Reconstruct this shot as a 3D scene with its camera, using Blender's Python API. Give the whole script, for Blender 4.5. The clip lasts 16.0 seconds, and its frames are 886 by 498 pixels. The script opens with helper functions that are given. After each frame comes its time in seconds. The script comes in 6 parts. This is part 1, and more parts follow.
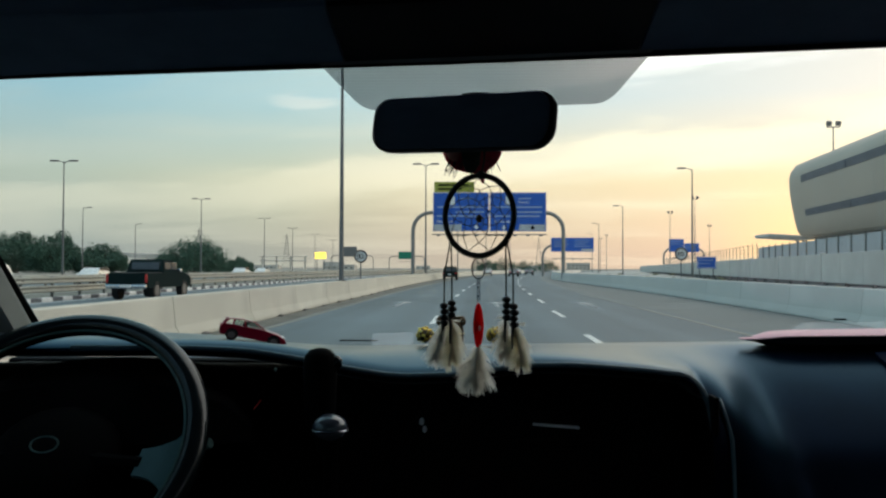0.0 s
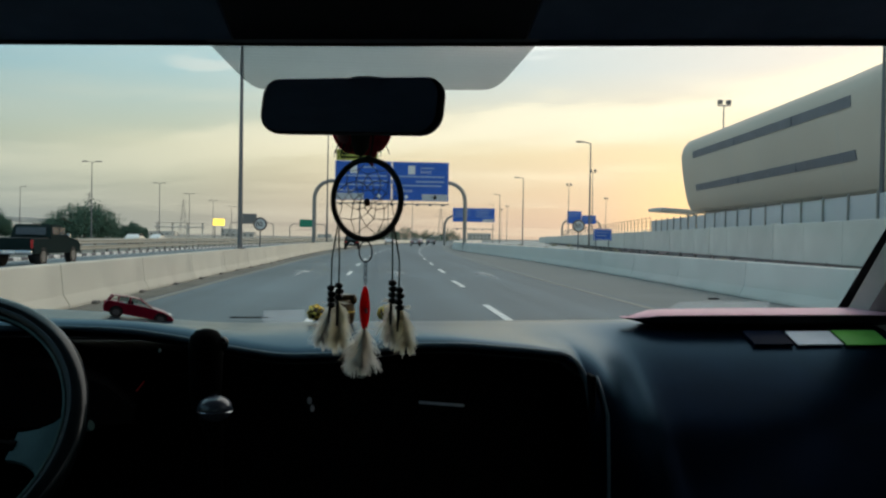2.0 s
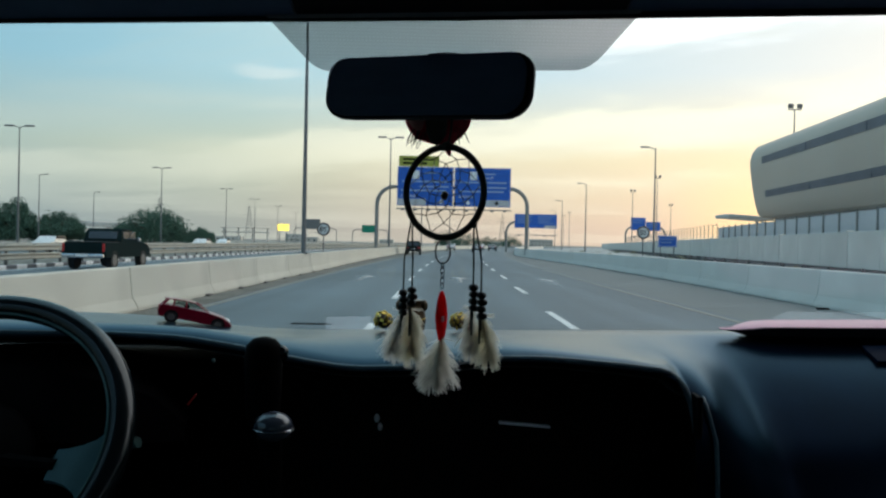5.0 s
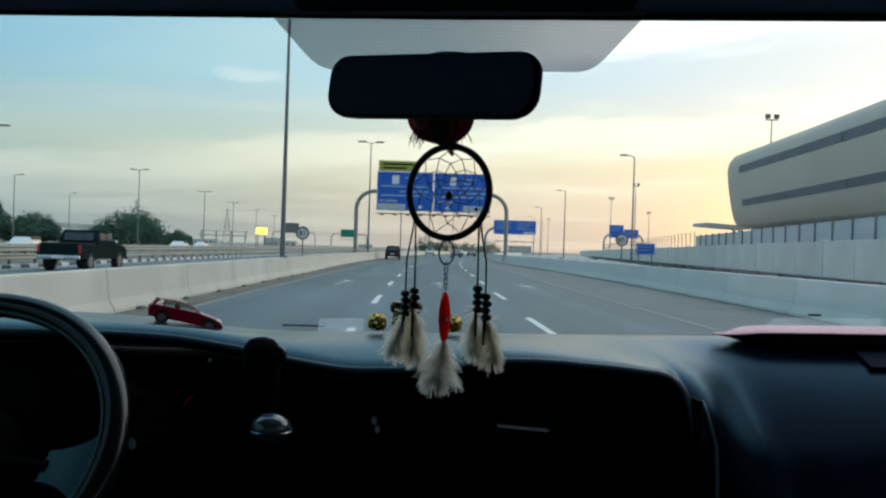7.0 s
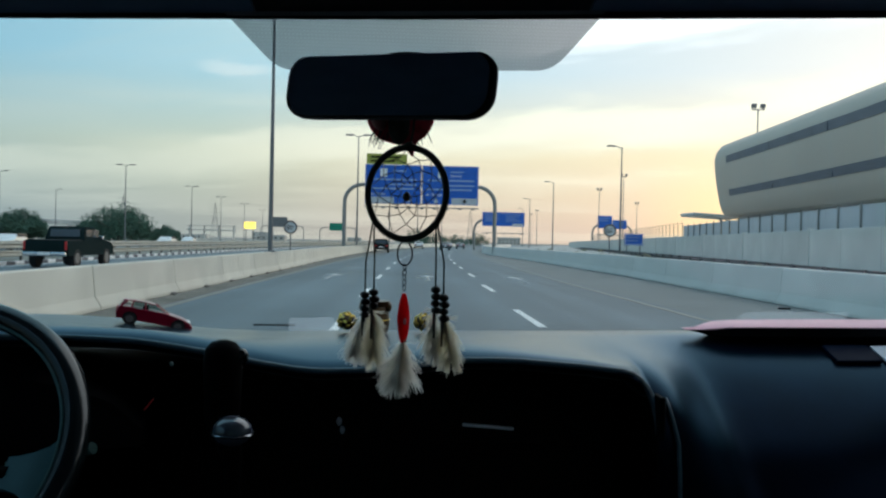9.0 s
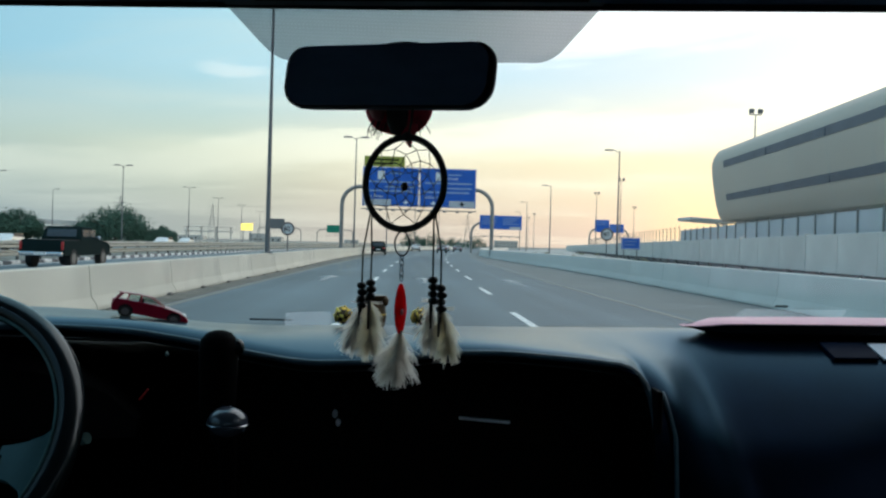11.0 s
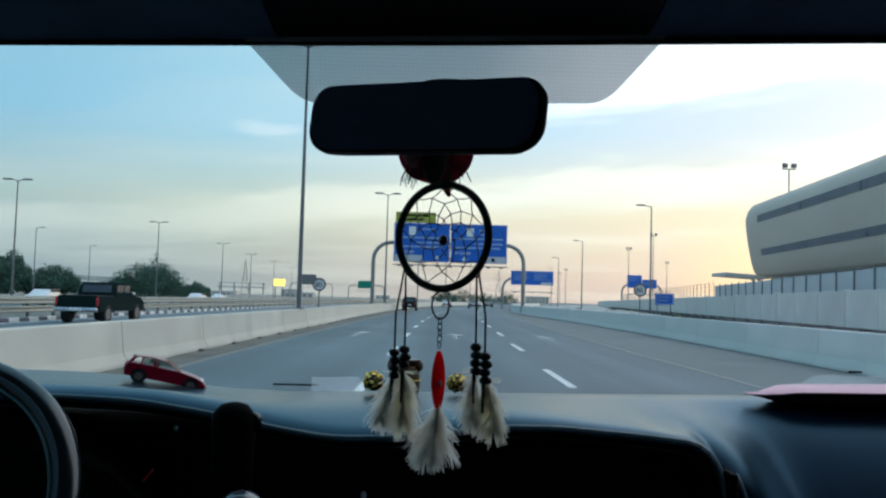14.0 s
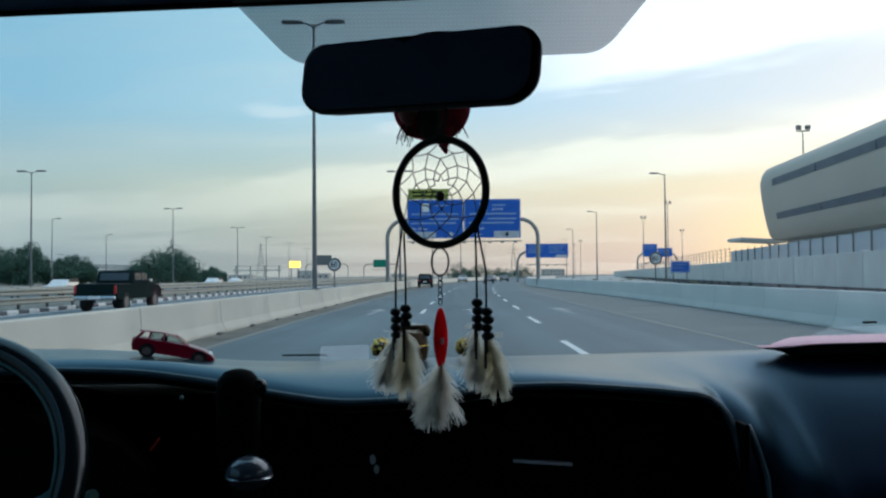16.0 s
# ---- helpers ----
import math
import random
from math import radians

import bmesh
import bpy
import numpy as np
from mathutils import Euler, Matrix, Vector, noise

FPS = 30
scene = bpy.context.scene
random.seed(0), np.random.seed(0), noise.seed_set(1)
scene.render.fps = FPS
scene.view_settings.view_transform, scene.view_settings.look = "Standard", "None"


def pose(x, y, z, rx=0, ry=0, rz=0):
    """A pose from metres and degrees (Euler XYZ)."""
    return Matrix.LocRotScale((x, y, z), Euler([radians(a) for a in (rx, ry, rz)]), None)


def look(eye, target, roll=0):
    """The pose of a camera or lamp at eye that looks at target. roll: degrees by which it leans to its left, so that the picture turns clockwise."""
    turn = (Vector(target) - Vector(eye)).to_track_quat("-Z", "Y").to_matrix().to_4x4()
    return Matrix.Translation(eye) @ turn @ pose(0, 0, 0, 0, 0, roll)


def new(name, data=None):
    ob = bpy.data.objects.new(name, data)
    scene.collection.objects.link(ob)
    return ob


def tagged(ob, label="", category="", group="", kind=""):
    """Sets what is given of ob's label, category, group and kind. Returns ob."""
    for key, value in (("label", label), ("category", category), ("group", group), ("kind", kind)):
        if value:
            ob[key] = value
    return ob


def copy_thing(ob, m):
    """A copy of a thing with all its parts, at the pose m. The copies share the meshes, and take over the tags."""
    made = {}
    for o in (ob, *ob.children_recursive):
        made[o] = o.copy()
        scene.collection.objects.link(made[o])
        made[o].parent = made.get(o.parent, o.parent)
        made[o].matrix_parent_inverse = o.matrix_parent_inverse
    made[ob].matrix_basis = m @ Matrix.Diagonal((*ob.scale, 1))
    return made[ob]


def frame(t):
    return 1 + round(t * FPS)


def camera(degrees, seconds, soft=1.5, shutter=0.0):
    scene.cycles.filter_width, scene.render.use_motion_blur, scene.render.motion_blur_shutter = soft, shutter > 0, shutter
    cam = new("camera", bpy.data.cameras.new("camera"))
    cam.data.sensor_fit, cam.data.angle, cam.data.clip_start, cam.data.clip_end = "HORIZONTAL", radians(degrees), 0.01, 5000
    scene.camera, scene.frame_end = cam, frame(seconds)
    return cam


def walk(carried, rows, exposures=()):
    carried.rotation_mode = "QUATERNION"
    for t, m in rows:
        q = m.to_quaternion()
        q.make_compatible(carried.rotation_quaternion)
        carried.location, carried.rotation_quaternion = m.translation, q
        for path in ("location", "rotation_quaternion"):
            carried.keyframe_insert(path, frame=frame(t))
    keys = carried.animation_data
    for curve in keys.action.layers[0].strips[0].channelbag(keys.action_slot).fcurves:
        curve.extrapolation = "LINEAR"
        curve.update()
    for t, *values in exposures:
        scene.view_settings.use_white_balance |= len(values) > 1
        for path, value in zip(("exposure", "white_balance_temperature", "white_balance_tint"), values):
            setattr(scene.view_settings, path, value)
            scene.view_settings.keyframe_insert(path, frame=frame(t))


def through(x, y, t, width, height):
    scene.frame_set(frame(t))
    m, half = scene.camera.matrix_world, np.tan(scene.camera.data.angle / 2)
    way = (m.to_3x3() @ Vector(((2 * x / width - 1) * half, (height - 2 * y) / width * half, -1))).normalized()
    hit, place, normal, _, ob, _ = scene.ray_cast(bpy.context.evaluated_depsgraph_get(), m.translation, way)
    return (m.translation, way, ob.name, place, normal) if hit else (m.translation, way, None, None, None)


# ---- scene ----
cam = camera(54.1, 16.0, soft=2.3)
ROWS = [
    (0, (0.0288, 0.2292, 1.5072), (-0.0672, 2.6268, 1.56), 0.2),
    (0.5, (0.0348, 0.2136, 1.5108), (-0.0288, 2.6124, 1.5696), -0.2),
    (1, (0.0312, 0.2172, 1.5096), (0.0816, 2.6172, 1.5408), -0.6),
    (1.5, (0.0576, 0.2172, 1.512), (0.1896, 2.6136, 1.506), -0.1),
    (2, (0.0492, 0.2124, 1.5276), (0.2244, 2.6052, 1.4976), 0.9),
    (2.5, (0.0432, 0.2196, 1.5204), (0.15, 2.6172, 1.518), 0.9),
    (3, (0.0276, 0.2568, 1.53), (0.1068, 2.6544, 1.6224), 2.1),
    (3.5, (0.0192, 0.306, 1.536), (0.0384, 2.7048, 1.572), 1.4),
    (4, (0.0288, 0.354, 1.5156), (0.0048, 2.754, 1.4976), 1.2),
    (6.5, (0.012, 0.372, 1.5216), (0.0816, 2.772, 1.512), 1.4),
    (7, (-0.0024, 0.3768, 1.5108), (0.0612, 2.7756, 1.5108), 1.8),
    (7.5, (0.0072, 0.3768, 1.5276), (0.1092, 2.7744, 1.5492), 1.6),
    (8, (0.0324, 0.3684, 1.5168), (0.1848, 2.7636, 1.494), 1.9),
    (8.5, (0.0348, 0.3732, 1.524), (0.1332, 2.772, 1.5012), 1.1),
    (11, (0.0348, 0.3804, 1.5072), (0.1368, 2.778, 1.4952), 1.6),
    (11.5, (0.0324, 0.3672, 1.518), (0.1728, 2.7612, 1.4484), 2.2),
    (12, (0.042, 0.3852, 1.4988), (0.1356, 2.7816, 1.4256), 2.2),
    (12.5, (0.0516, 0.402, 1.4856), (0.1536, 2.7972, 1.356), 1.6),
    (13, (0.0456, 0.4236, 1.5096), (0.0252, 2.8224, 1.4328), 3.8),
    (13.5, (0.0168, 0.4956, 1.4976), (0.0588, 2.8944, 1.482), 5.3),
    (14, (0.0264, 0.5076, 1.5132), (0.0384, 2.904, 1.6524), 1.6),
    (14.5, (0.0312, 0.5172, 1.4964), (0.0468, 2.9124, 1.6512), 3.1),
    (15, (0.0444, 0.4836, 1.5072), (-0.24, 2.8632, 1.6392), 1.6),
    (15.5, (0.0444, 0.5172, 1.5168), (-0.084, 2.9136, 1.5672), -0.4),
    (16, (0.0432, 0.5232, 1.4928), (0.0168, 2.922, 1.566), -0.5),
]
TONE = [(0.0, -0.04, 6750, 13), (1.0, -0.12, 6950, 13), (2.0, -0.15, 6800, 13), (3.0, -0.08, 6350, 12), (4.2, -0.05, 6250, 12), (7.0, -0.04, 6050, 11), (8.5, -0.06, 6000, 11), (11.0, 0.10, 6050, 11),
        (12.0, 0.11, 6100, 12), (13.0, 0.03, 5900, 11), (14.0, -0.02, 5650, 11), (15.0, -0.12, 5500, 11), (16.0, -0.13, 5650, 12)]
walk(cam, [(t, look(e, g, r)) for t, e, g, r in ROWS], TONE)
scene.cycles.max_bounces = 8
scene.cycles.transparent_max_bounces = 32
# ---------------------------------------------------------------- light
SUN_AZ, SUN_EL = 40.0, 4.0
world = bpy.data.worlds.new("sky")
scene.world = world
world.use_nodes = True
wn, wl = world.node_tree.nodes, world.node_tree.links
wn.clear()


def wnode(kind, **kw):
    n = wn.new(kind)
    for k, v in kw.items():
        n.inputs[k].default_value = v
    return n


sky = wn.new("ShaderNodeTexSky")
sky.sky_type = "NISHITA"
sky.sun_disc = False
sky.sun_elevation = radians(SUN_EL)
sky.sun_rotation = radians(SUN_AZ)
sky.altitude = 0
sky.air_density = 1.1
sky.dust_density = 2.2
sky.ozone_density = 1.4
gain = wn.new("ShaderNodeVectorMath")
gain.operation = "SCALE"
gain.inputs["Scale"].default_value = 0.15
wl.new(sky.outputs[0], gain.inputs[0])
# a thin high cloud deck, laid out on a plane over the place
tc = wn.new("ShaderNodeTexCoord")
sep = wn.new("ShaderNodeSeparateXYZ")
wl.new(tc.outputs["Generated"], sep.inputs[0])


def wmath(op, a, b=None, c=None):
    n = wn.new("ShaderNodeMath")
    n.operation = op
    for i, v in enumerate((a, b, c)):
        if v is None:
            continue
        if isinstance(v, (int, float)):
            n.inputs[i].default_value = v
        else:
            wl.new(v, n.inputs[i])
    return n.outputs[0]


def wramp(src, stops):
    n = wn.new("ShaderNodeValToRGB")
    while len(n.color_ramp.elements) < len(stops):
        n.color_ramp.elements.new(0.5)
    for e, (p, c) in zip(n.color_ramp.elements, stops):
        e.position, e.color = p, (*c, 1)
    wl.new(src, n.inputs[0])
    return n.outputs[0]


def wmix(fac, a, b, mode="MIX"):
    n = wn.new("ShaderNodeMix")
    n.data_type, n.blend_type = "RGBA", mode
    for k, v in (("Factor", fac), ("A", a), ("B", b)):
        s = [i for i in n.inputs if i.name == k and i.type == ("VALUE" if k == "Factor" else "RGBA")][0]
        if isinstance(v, (int, float)):
            s.default_value = v
        elif isinstance(v, tuple):
            s.default_value = (*v, 1)
        else:
            wl.new(v, s)
    return [o for o in n.outputs if o.type == "RGBA"][0]


zc = wmath("MAXIMUM", sep.outputs[2], 0.0)
den = wmath("ADD", zc, 0.10)
px = wmath("DIVIDE", sep.outputs[0], den)
py = wmath("DIVIDE", sep.outputs[1], den)
plane = wn.new("ShaderNodeCombineXYZ")
wl.new(px, plane.inputs[0])
wl.new(py, plane.inputs[1])
turn = wn.new("ShaderNodeMapping")
turn.inputs["Rotation"].default_value = (0, 0, radians(-5))
turn.inputs["Scale"].default_value = (0.36, 0.80, 1)
wl.new(plane.outputs[0], turn.inputs[0])
cl = wn.new("ShaderNodeTexNoise")
cl.inputs["Scale"].default_value = 1.25
cl.inputs["Detail"].default_value = 9
cl.inputs["Roughness"].default_value = 0.56
cl.inputs["Distortion"].default_value = 0.35
wl.new(turn.outputs[0], cl.inputs[0])
cover = wramp(cl.outputs[0], [(0.47, (0, 0, 0)), (0.66, (1, 1, 1))])
# the side of the sky towards the sun
sd = (math.sin(radians(SUN_AZ)), math.cos(radians(SUN_AZ)))
toward = wmath("MULTIPLY_ADD", wmath("ADD", wmath("MULTIPLY", sep.outputs[0], sd[0]), wmath("MULTIPLY", sep.outputs[1], sd[1])), 0.5, 0.5)
# clear evening air: blue above, cream and gold low towards the sun
low = wramp(toward, [(0.30, (0.42, 0.48, 0.49)), (0.70, (0.39, 0.47, 0.47)), (0.80, (0.48, 0.505, 0.455)), (0.88, (0.68, 0.59, 0.49)), (0.95, (1.00, 0.76, 0.58)), (0.995, (1.9, 1.30, 0.50))])
mid = wramp(toward, [(0.30, (0.37, 0.51, 0.53)), (0.70, (0.525, 0.63, 0.56)), (0.80, (0.68, 0.72, 0.56)), (0.88, (0.96, 0.86, 0.60)), (0.96, (1.15, 0.97, 0.66))])
high = wramp(toward, [(0.20, (0.27, 0.52, 0.70)), (0.70, (0.36, 0.63, 0.74)), (0.80, (0.47, 0.74, 0.82)), (0.90, (0.68, 0.86, 0.92)), (0.98, (0.98, 1.00, 0.98))])
lowmid = wmix(wramp(zc, [(0.020, (0, 0, 0)), (0.105, (1, 1, 1))]), low, mid)
air = wmix(wramp(zc, [(0.10, (0, 0, 0)), (0.19, (1, 1, 1))]), lowmid, high)
base = wmix(0.85, gain.outputs[0], air)
# thin streaks all over, a cream veil low down and a white sheet high towards the sun
warm = wramp(toward, [(0.3, (0.52, 0.60, 0.62)), (0.74, (0.74, 0.76, 0.64)), (0.88, (1.14, 1.06, 0.84)), (0.97, (1.6, 1.46, 1.15))])
azim = wmath("MULTIPLY", wmath("ARCTAN2", sep.outputs[0], sep.outputs[1]), 57.2958)
elev = wmath("MULTIPLY", wmath("ARCSINE", sep.outputs[2]), 57.2958)
wav = wn.new("ShaderNodeTexNoise")
wav.inputs["Scale"].default_value, wav.inputs["Detail"].default_value, wav.inputs["Roughness"].default_value = 1.0, 7, 0.60
wvec = wn.new("ShaderNodeCombineXYZ")
wl.new(wmath("MULTIPLY", azim, 0.075), wvec.inputs[0])
wl.new(wmath("MULTIPLY_ADD", azim, -0.035, wmath("MULTIPLY", elev, 0.42)), wvec.inputs[1])
wl.new(wvec.outputs[0], wav.inputs[0])
ruffle = wmath("MULTIPLY_ADD", wav.outputs[0], 5.0, -2.5)


def wstep(src, a, b):
    n = wn.new("ShaderNodeMapRange")
    n.interpolation_type = "SMOOTHSTEP"
    n.inputs["From Min"].default_value, n.inputs["From Max"].default_value = a, b
    wl.new(src, n.inputs["Value"])
    return n.outputs[0]


tilted = wmath("ADD", wmath("MULTIPLY_ADD", azim, -0.10, elev), ruffle)
veil_h = wmath("MULTIPLY", wstep(tilted, 4.0, 6.6), wmath("SUBTRACT", 1.0, wstep(tilted, 6.9, 8.2)))
veil = wmath("MULTIPLY", veil_h, wmath("MULTIPLY_ADD", wstep(azim, -26.0, 6.0), 0.42, 0.30))
sheet = wmath("MULTIPLY", wstep(tilted, 10.4, 11.9), wstep(azim, 1.0, 12.0))
streaks = wmix(wmath("MULTIPLY", cover, 0.26), base, warm)
veiled = wmix(veil, streaks, wmix(0.5, warm, (1.06, 1.02, 0.78)))
sheeted = wmix(wmath("MULTIPLY", sheet, 0.85), veiled, (1.30, 1.30, 1.28))
# small torn puffs in the clear part of the sky
puff = None
for pa, pe, pw, ph in ((-11.2, 10.7, 2.6, 0.75), (-3.2, 9.6, 2.2, 0.5)):
    u = wmath("POWER", wmath("MULTIPLY_ADD", azim, 1 / pw, -pa / pw), 2.0)
    v = wmath("POWER", wmath("MULTIPLY_ADD", wmath("MULTIPLY_ADD", ruffle, 0.9, elev), 1 / ph, -pe / ph), 2.0)
    one = wmath("SUBTRACT", 1.0, wstep(wmath("ADD", u, v), 0.0, 1.3))
    puff = one if puff is None else wmath("MAXIMUM", puff, one)
full = wmix(wmath("MULTIPLY", puff, 0.36), sheeted, (1.0, 0.98, 0.90))
bg = wn.new("ShaderNodeBackground")
bg.inputs[1].default_value = 1.12
wl.new(full, bg.inputs[0])
wo = wn.new("ShaderNodeOutputWorld")
wl.new(bg.outputs[0], wo.inputs[0])

sun = new("sun", bpy.data.lights.new("sun", "SUN"))
sun.data.energy, sun.data.angle, sun.data.color = 0.12, radians(0.8), (1.0, 0.78, 0.52)
sun.matrix_world = look((0, 0, 60), (-math.sin(radians(SUN_AZ)) * 60, -math.cos(radians(SUN_AZ)) * 60, 60 - 60 * math.tan(radians(SUN_EL))))

# ---------------------------------------------------------------- materials


def mat(name, color, rough=0.6, metal=0.0, vary=0.12, scale=3.0, bump=0.0, fine=None, emit=0.0, spec=0.5, second=None, rand=0.0, coat=0.0, coat_rough=0.03, coat_ior=1.5, tint=None, sheen=0.0):
    """A procedural surface: two scales of colour variation, grain relief."""
    m = bpy.data.materials.new(name)
    m.use_nodes = True
    nt = m.node_tree
    b = nt.nodes["Principled BSDF"]
    b.inputs["Roughness"].default_value = rough
    b.inputs["Metallic"].default_value = metal
    b.inputs["Specular IOR Level"].default_value = spec
    b.inputs["Coat Weight"].default_value = coat
    b.inputs["Coat Roughness"].default_value = coat_rough
    b.inputs["Coat IOR"].default_value = coat_ior
    if sheen:
        b.inputs["Sheen Weight"].default_value = sheen
        b.inputs["Sheen Roughness"].default_value = 0.15
        b.inputs["Sheen Tint"].default_value = (0.62, 0.88, 1.0, 1)
    if tint:
        b.inputs["Specular Tint"].default_value = (*tint, 1)
    co = nt.nodes.new("ShaderNodeTexCoord")
    n1 = nt.nodes.new("ShaderNodeTexNoise")
    n1.inputs["Scale"].default_value = scale
    n1.inputs["Detail"].default_value = 5
    n2 = nt.nodes.new("ShaderNodeTexNoise")
    n2.inputs["Scale"].default_value = fine or scale * 14
    n2.inputs["Detail"].default_value = 3
    for n in (n1, n2):
        nt.links.new(co.outputs["Object"], n.inputs[0])
    add = nt.nodes.new("ShaderNodeMath")
    add.operation = "MULTIPLY_ADD"
    add.inputs[1].default_value = 0.65
    nt.links.new(n1.outputs[0], add.inputs[0])
    half = nt.nodes.new("ShaderNodeMath")
    half.operation = "MULTIPLY"
    half.inputs[1].default_value = 0.35
    nt.links.new(n2.outputs[0], half.inputs[0])
    nt.links.new(half.outputs[0], add.inputs[2])
    ramp = nt.nodes.new("ShaderNodeValToRGB")
    lo = second or tuple(c * (1 - vary) for c in color)
    hi = color if second else tuple(min(1, c * (1 + vary)) for c in color)
    ramp.color_ramp.elements[0].position, ramp.color_ramp.elements[0].color = 0.34, (*lo, 1)
    ramp.color_ramp.elements[1].position, ramp.color_ramp.elements[1].color = 0.66, (*hi, 1)
    nt.links.new(add.outputs[0], ramp.inputs[0])
    out = ramp.outputs[0]
    if rand:
        oi = nt.nodes.new("ShaderNodeObjectInfo")
        hs = nt.nodes.new("ShaderNodeHueSaturation")
        mr = nt.nodes.new("ShaderNodeMapRange")
        mr.inputs["To Min"].default_value, mr.inputs["To Max"].default_value = 1 - rand, 1 + rand
        nt.links.new(oi.outputs["Random"], mr.inputs[0])
        nt.links.new(mr.outputs[0], hs.inputs["Value"])
        nt.links.new(out, hs.inputs["Color"])
        out = hs.outputs[0]
    nt.links.new(out, b.inputs["Base Color"])
    if bump:
        bp = nt.nodes.new("ShaderNodeBump")
        bp.inputs["Strength"].default_value = bump
        bp.inputs["Distance"].default_value = 0.6 / (fine or scale * 14)
        nt.links.new(n2.outputs[0], bp.inputs["Height"])
        nt.links.new(bp.outputs[0], b.inputs["Normal"])
    if emit:
        nt.links.new(out, b.inputs["Emission Color"])
        b.inputs["Emission Strength"].default_value = emit
    return m


def glass_mat(name, tint=(1, 1, 1), gloss=1.0):
    """Thin pane: clear, with Fresnel gloss."""
    m = bpy.data.materials.new(name)
    m.use_nodes = True
    nt = m.node_tree
    nt.nodes.remove(nt.nodes["Principled BSDF"])
    tr, gl, fr, mx, pw, mul = (nt.nodes.new("ShaderNode" + k) for k in ("BsdfTransparent", "BsdfGlossy", "LayerWeight", "MixShader", "Math", "Math"))
    tr.inputs[0].default_value = (*tint, 1)
    gl.inputs["Roughness"].default_value = 0.03
    fr.inputs[0].default_value = 0.5
    pw.operation, mul.operation = "POWER", "MULTIPLY_ADD"
    pw.inputs[1].default_value = 4.0
    mul.inputs[1].default_value, mul.inputs[2].default_value = 0.6 * gloss, 0.03 * gloss
    nt.links.new(fr.outputs["Facing"], pw.inputs[0])
    nt.links.new(pw.outputs[0], mul.inputs[0])
    nt.links.new(mul.outputs[0], mx.inputs[0])
    nt.links.new(tr.outputs[0], mx.inputs[1])
    nt.links.new(gl.outputs[0], mx.inputs[2])
    nt.links.new(mx.outputs[0], nt.nodes["Material Output"].inputs[0])
    return m


def film_mat(name, color, cover, dots=0.0, rough=0.8, through=False):
    """A film on glass: part clear, part coloured, in fine dots if asked."""
    m = bpy.data.materials.new(name)
    m.use_nodes = True
    nt = m.node_tree
    b = nt.nodes["Principled BSDF"]
    b.inputs["Base Color"].default_value = (*color, 1)
    b.inputs["Roughness"].default_value = rough
    tr, mx = nt.nodes.new("ShaderNodeBsdfTransparent"), nt.nodes.new("ShaderNodeMixShader")
    mx.inputs[0].default_value = cover
    if dots:
        co, vo, lt = (nt.nodes.new("ShaderNode" + k) for k in ("TexCoord", "TexVoronoi", "Math"))
        vo.inputs["Scale"].default_value = 1 / dots
        vo.inputs["Randomness"].default_value = 0.0
        mp = nt.nodes.new("ShaderNodeMapping")
        mp.inputs["Rotation"].default_value = (0, 0, radians(45))
        nt.links.new(co.outputs["Object"], mp.inputs[0])
        nt.links.new(mp.outputs[0], vo.inputs[0])
        lt.operation = "LESS_THAN"
        lt.inputs[1].default_value = 0.40
        nt.links.new(vo.outputs["Distance"], lt.inputs[0])
        sc = nt.nodes.new("ShaderNodeMath")
        sc.operation = "MULTIPLY_ADD"
        sc.inputs[1].default_value, sc.inputs[2].default_value = cover * 0.12, cover * 0.88
        nt.links.new(lt.outputs[0], sc.inputs[0])
        nt.links.new(sc.outputs[0], mx.inputs[0])
    if through:
        b = nt.nodes.new("ShaderNodeBsdfTranslucent")
        b.inputs[0].default_value = (*color, 1)
    nt.links.new(tr.outputs[0], mx.inputs[1])
    nt.links.new(b.outputs[0], mx.inputs[2])
    nt.links.new(mx.outputs[0], nt.nodes["Material Output"].inputs[0])
    return m


def soft_mat(name, color, sheer=0.0):
    """Downy feather: diffuse and translucent."""
    m = bpy.data.materials.new(name)
    m.use_nodes = True
    nt = m.node_tree
    nt.nodes.remove(nt.nodes["Principled BSDF"])
    d, t, mx, co, n, r = (nt.nodes.new("ShaderNode" + k) for k in ("BsdfDiffuse", "BsdfTranslucent", "MixShader", "TexCoord", "TexNoise", "ValToRGB"))
    n.inputs["Scale"].default_value = 45
    nt.links.new(co.outputs["Object"], n.inputs[0])
    nt.links.new(n.outputs[0], r.inputs[0])
    r.color_ramp.elements[0].position, r.color_ramp.elements[0].color = 0.35, (*(c * 0.8 for c in color), 1)
    r.color_ramp.elements[1].position, r.color_ramp.elements[1].color = 0.6, (*color, 1)
    nt.links.new(r.outputs[0], d.inputs[0])
    nt.links.new(r.outputs[0], t.inputs[0])
    mx.inputs[0].default_value = 0.80
    nt.links.new(d.outputs[0], mx.inputs[1])
    nt.links.new(t.outputs[0], mx.inputs[2])
    thin, clear = nt.nodes.new("ShaderNodeMixShader"), nt.nodes.new("ShaderNodeBsdfTransparent")
    thin.inputs[0].default_value = sheer
    nt.links.new(mx.outputs[0], thin.inputs[1])
    nt.links.new(clear.outputs[0], thin.inputs[2])
    nt.links.new(thin.outputs[0], nt.nodes["Material Output"].inputs[0])
    return m


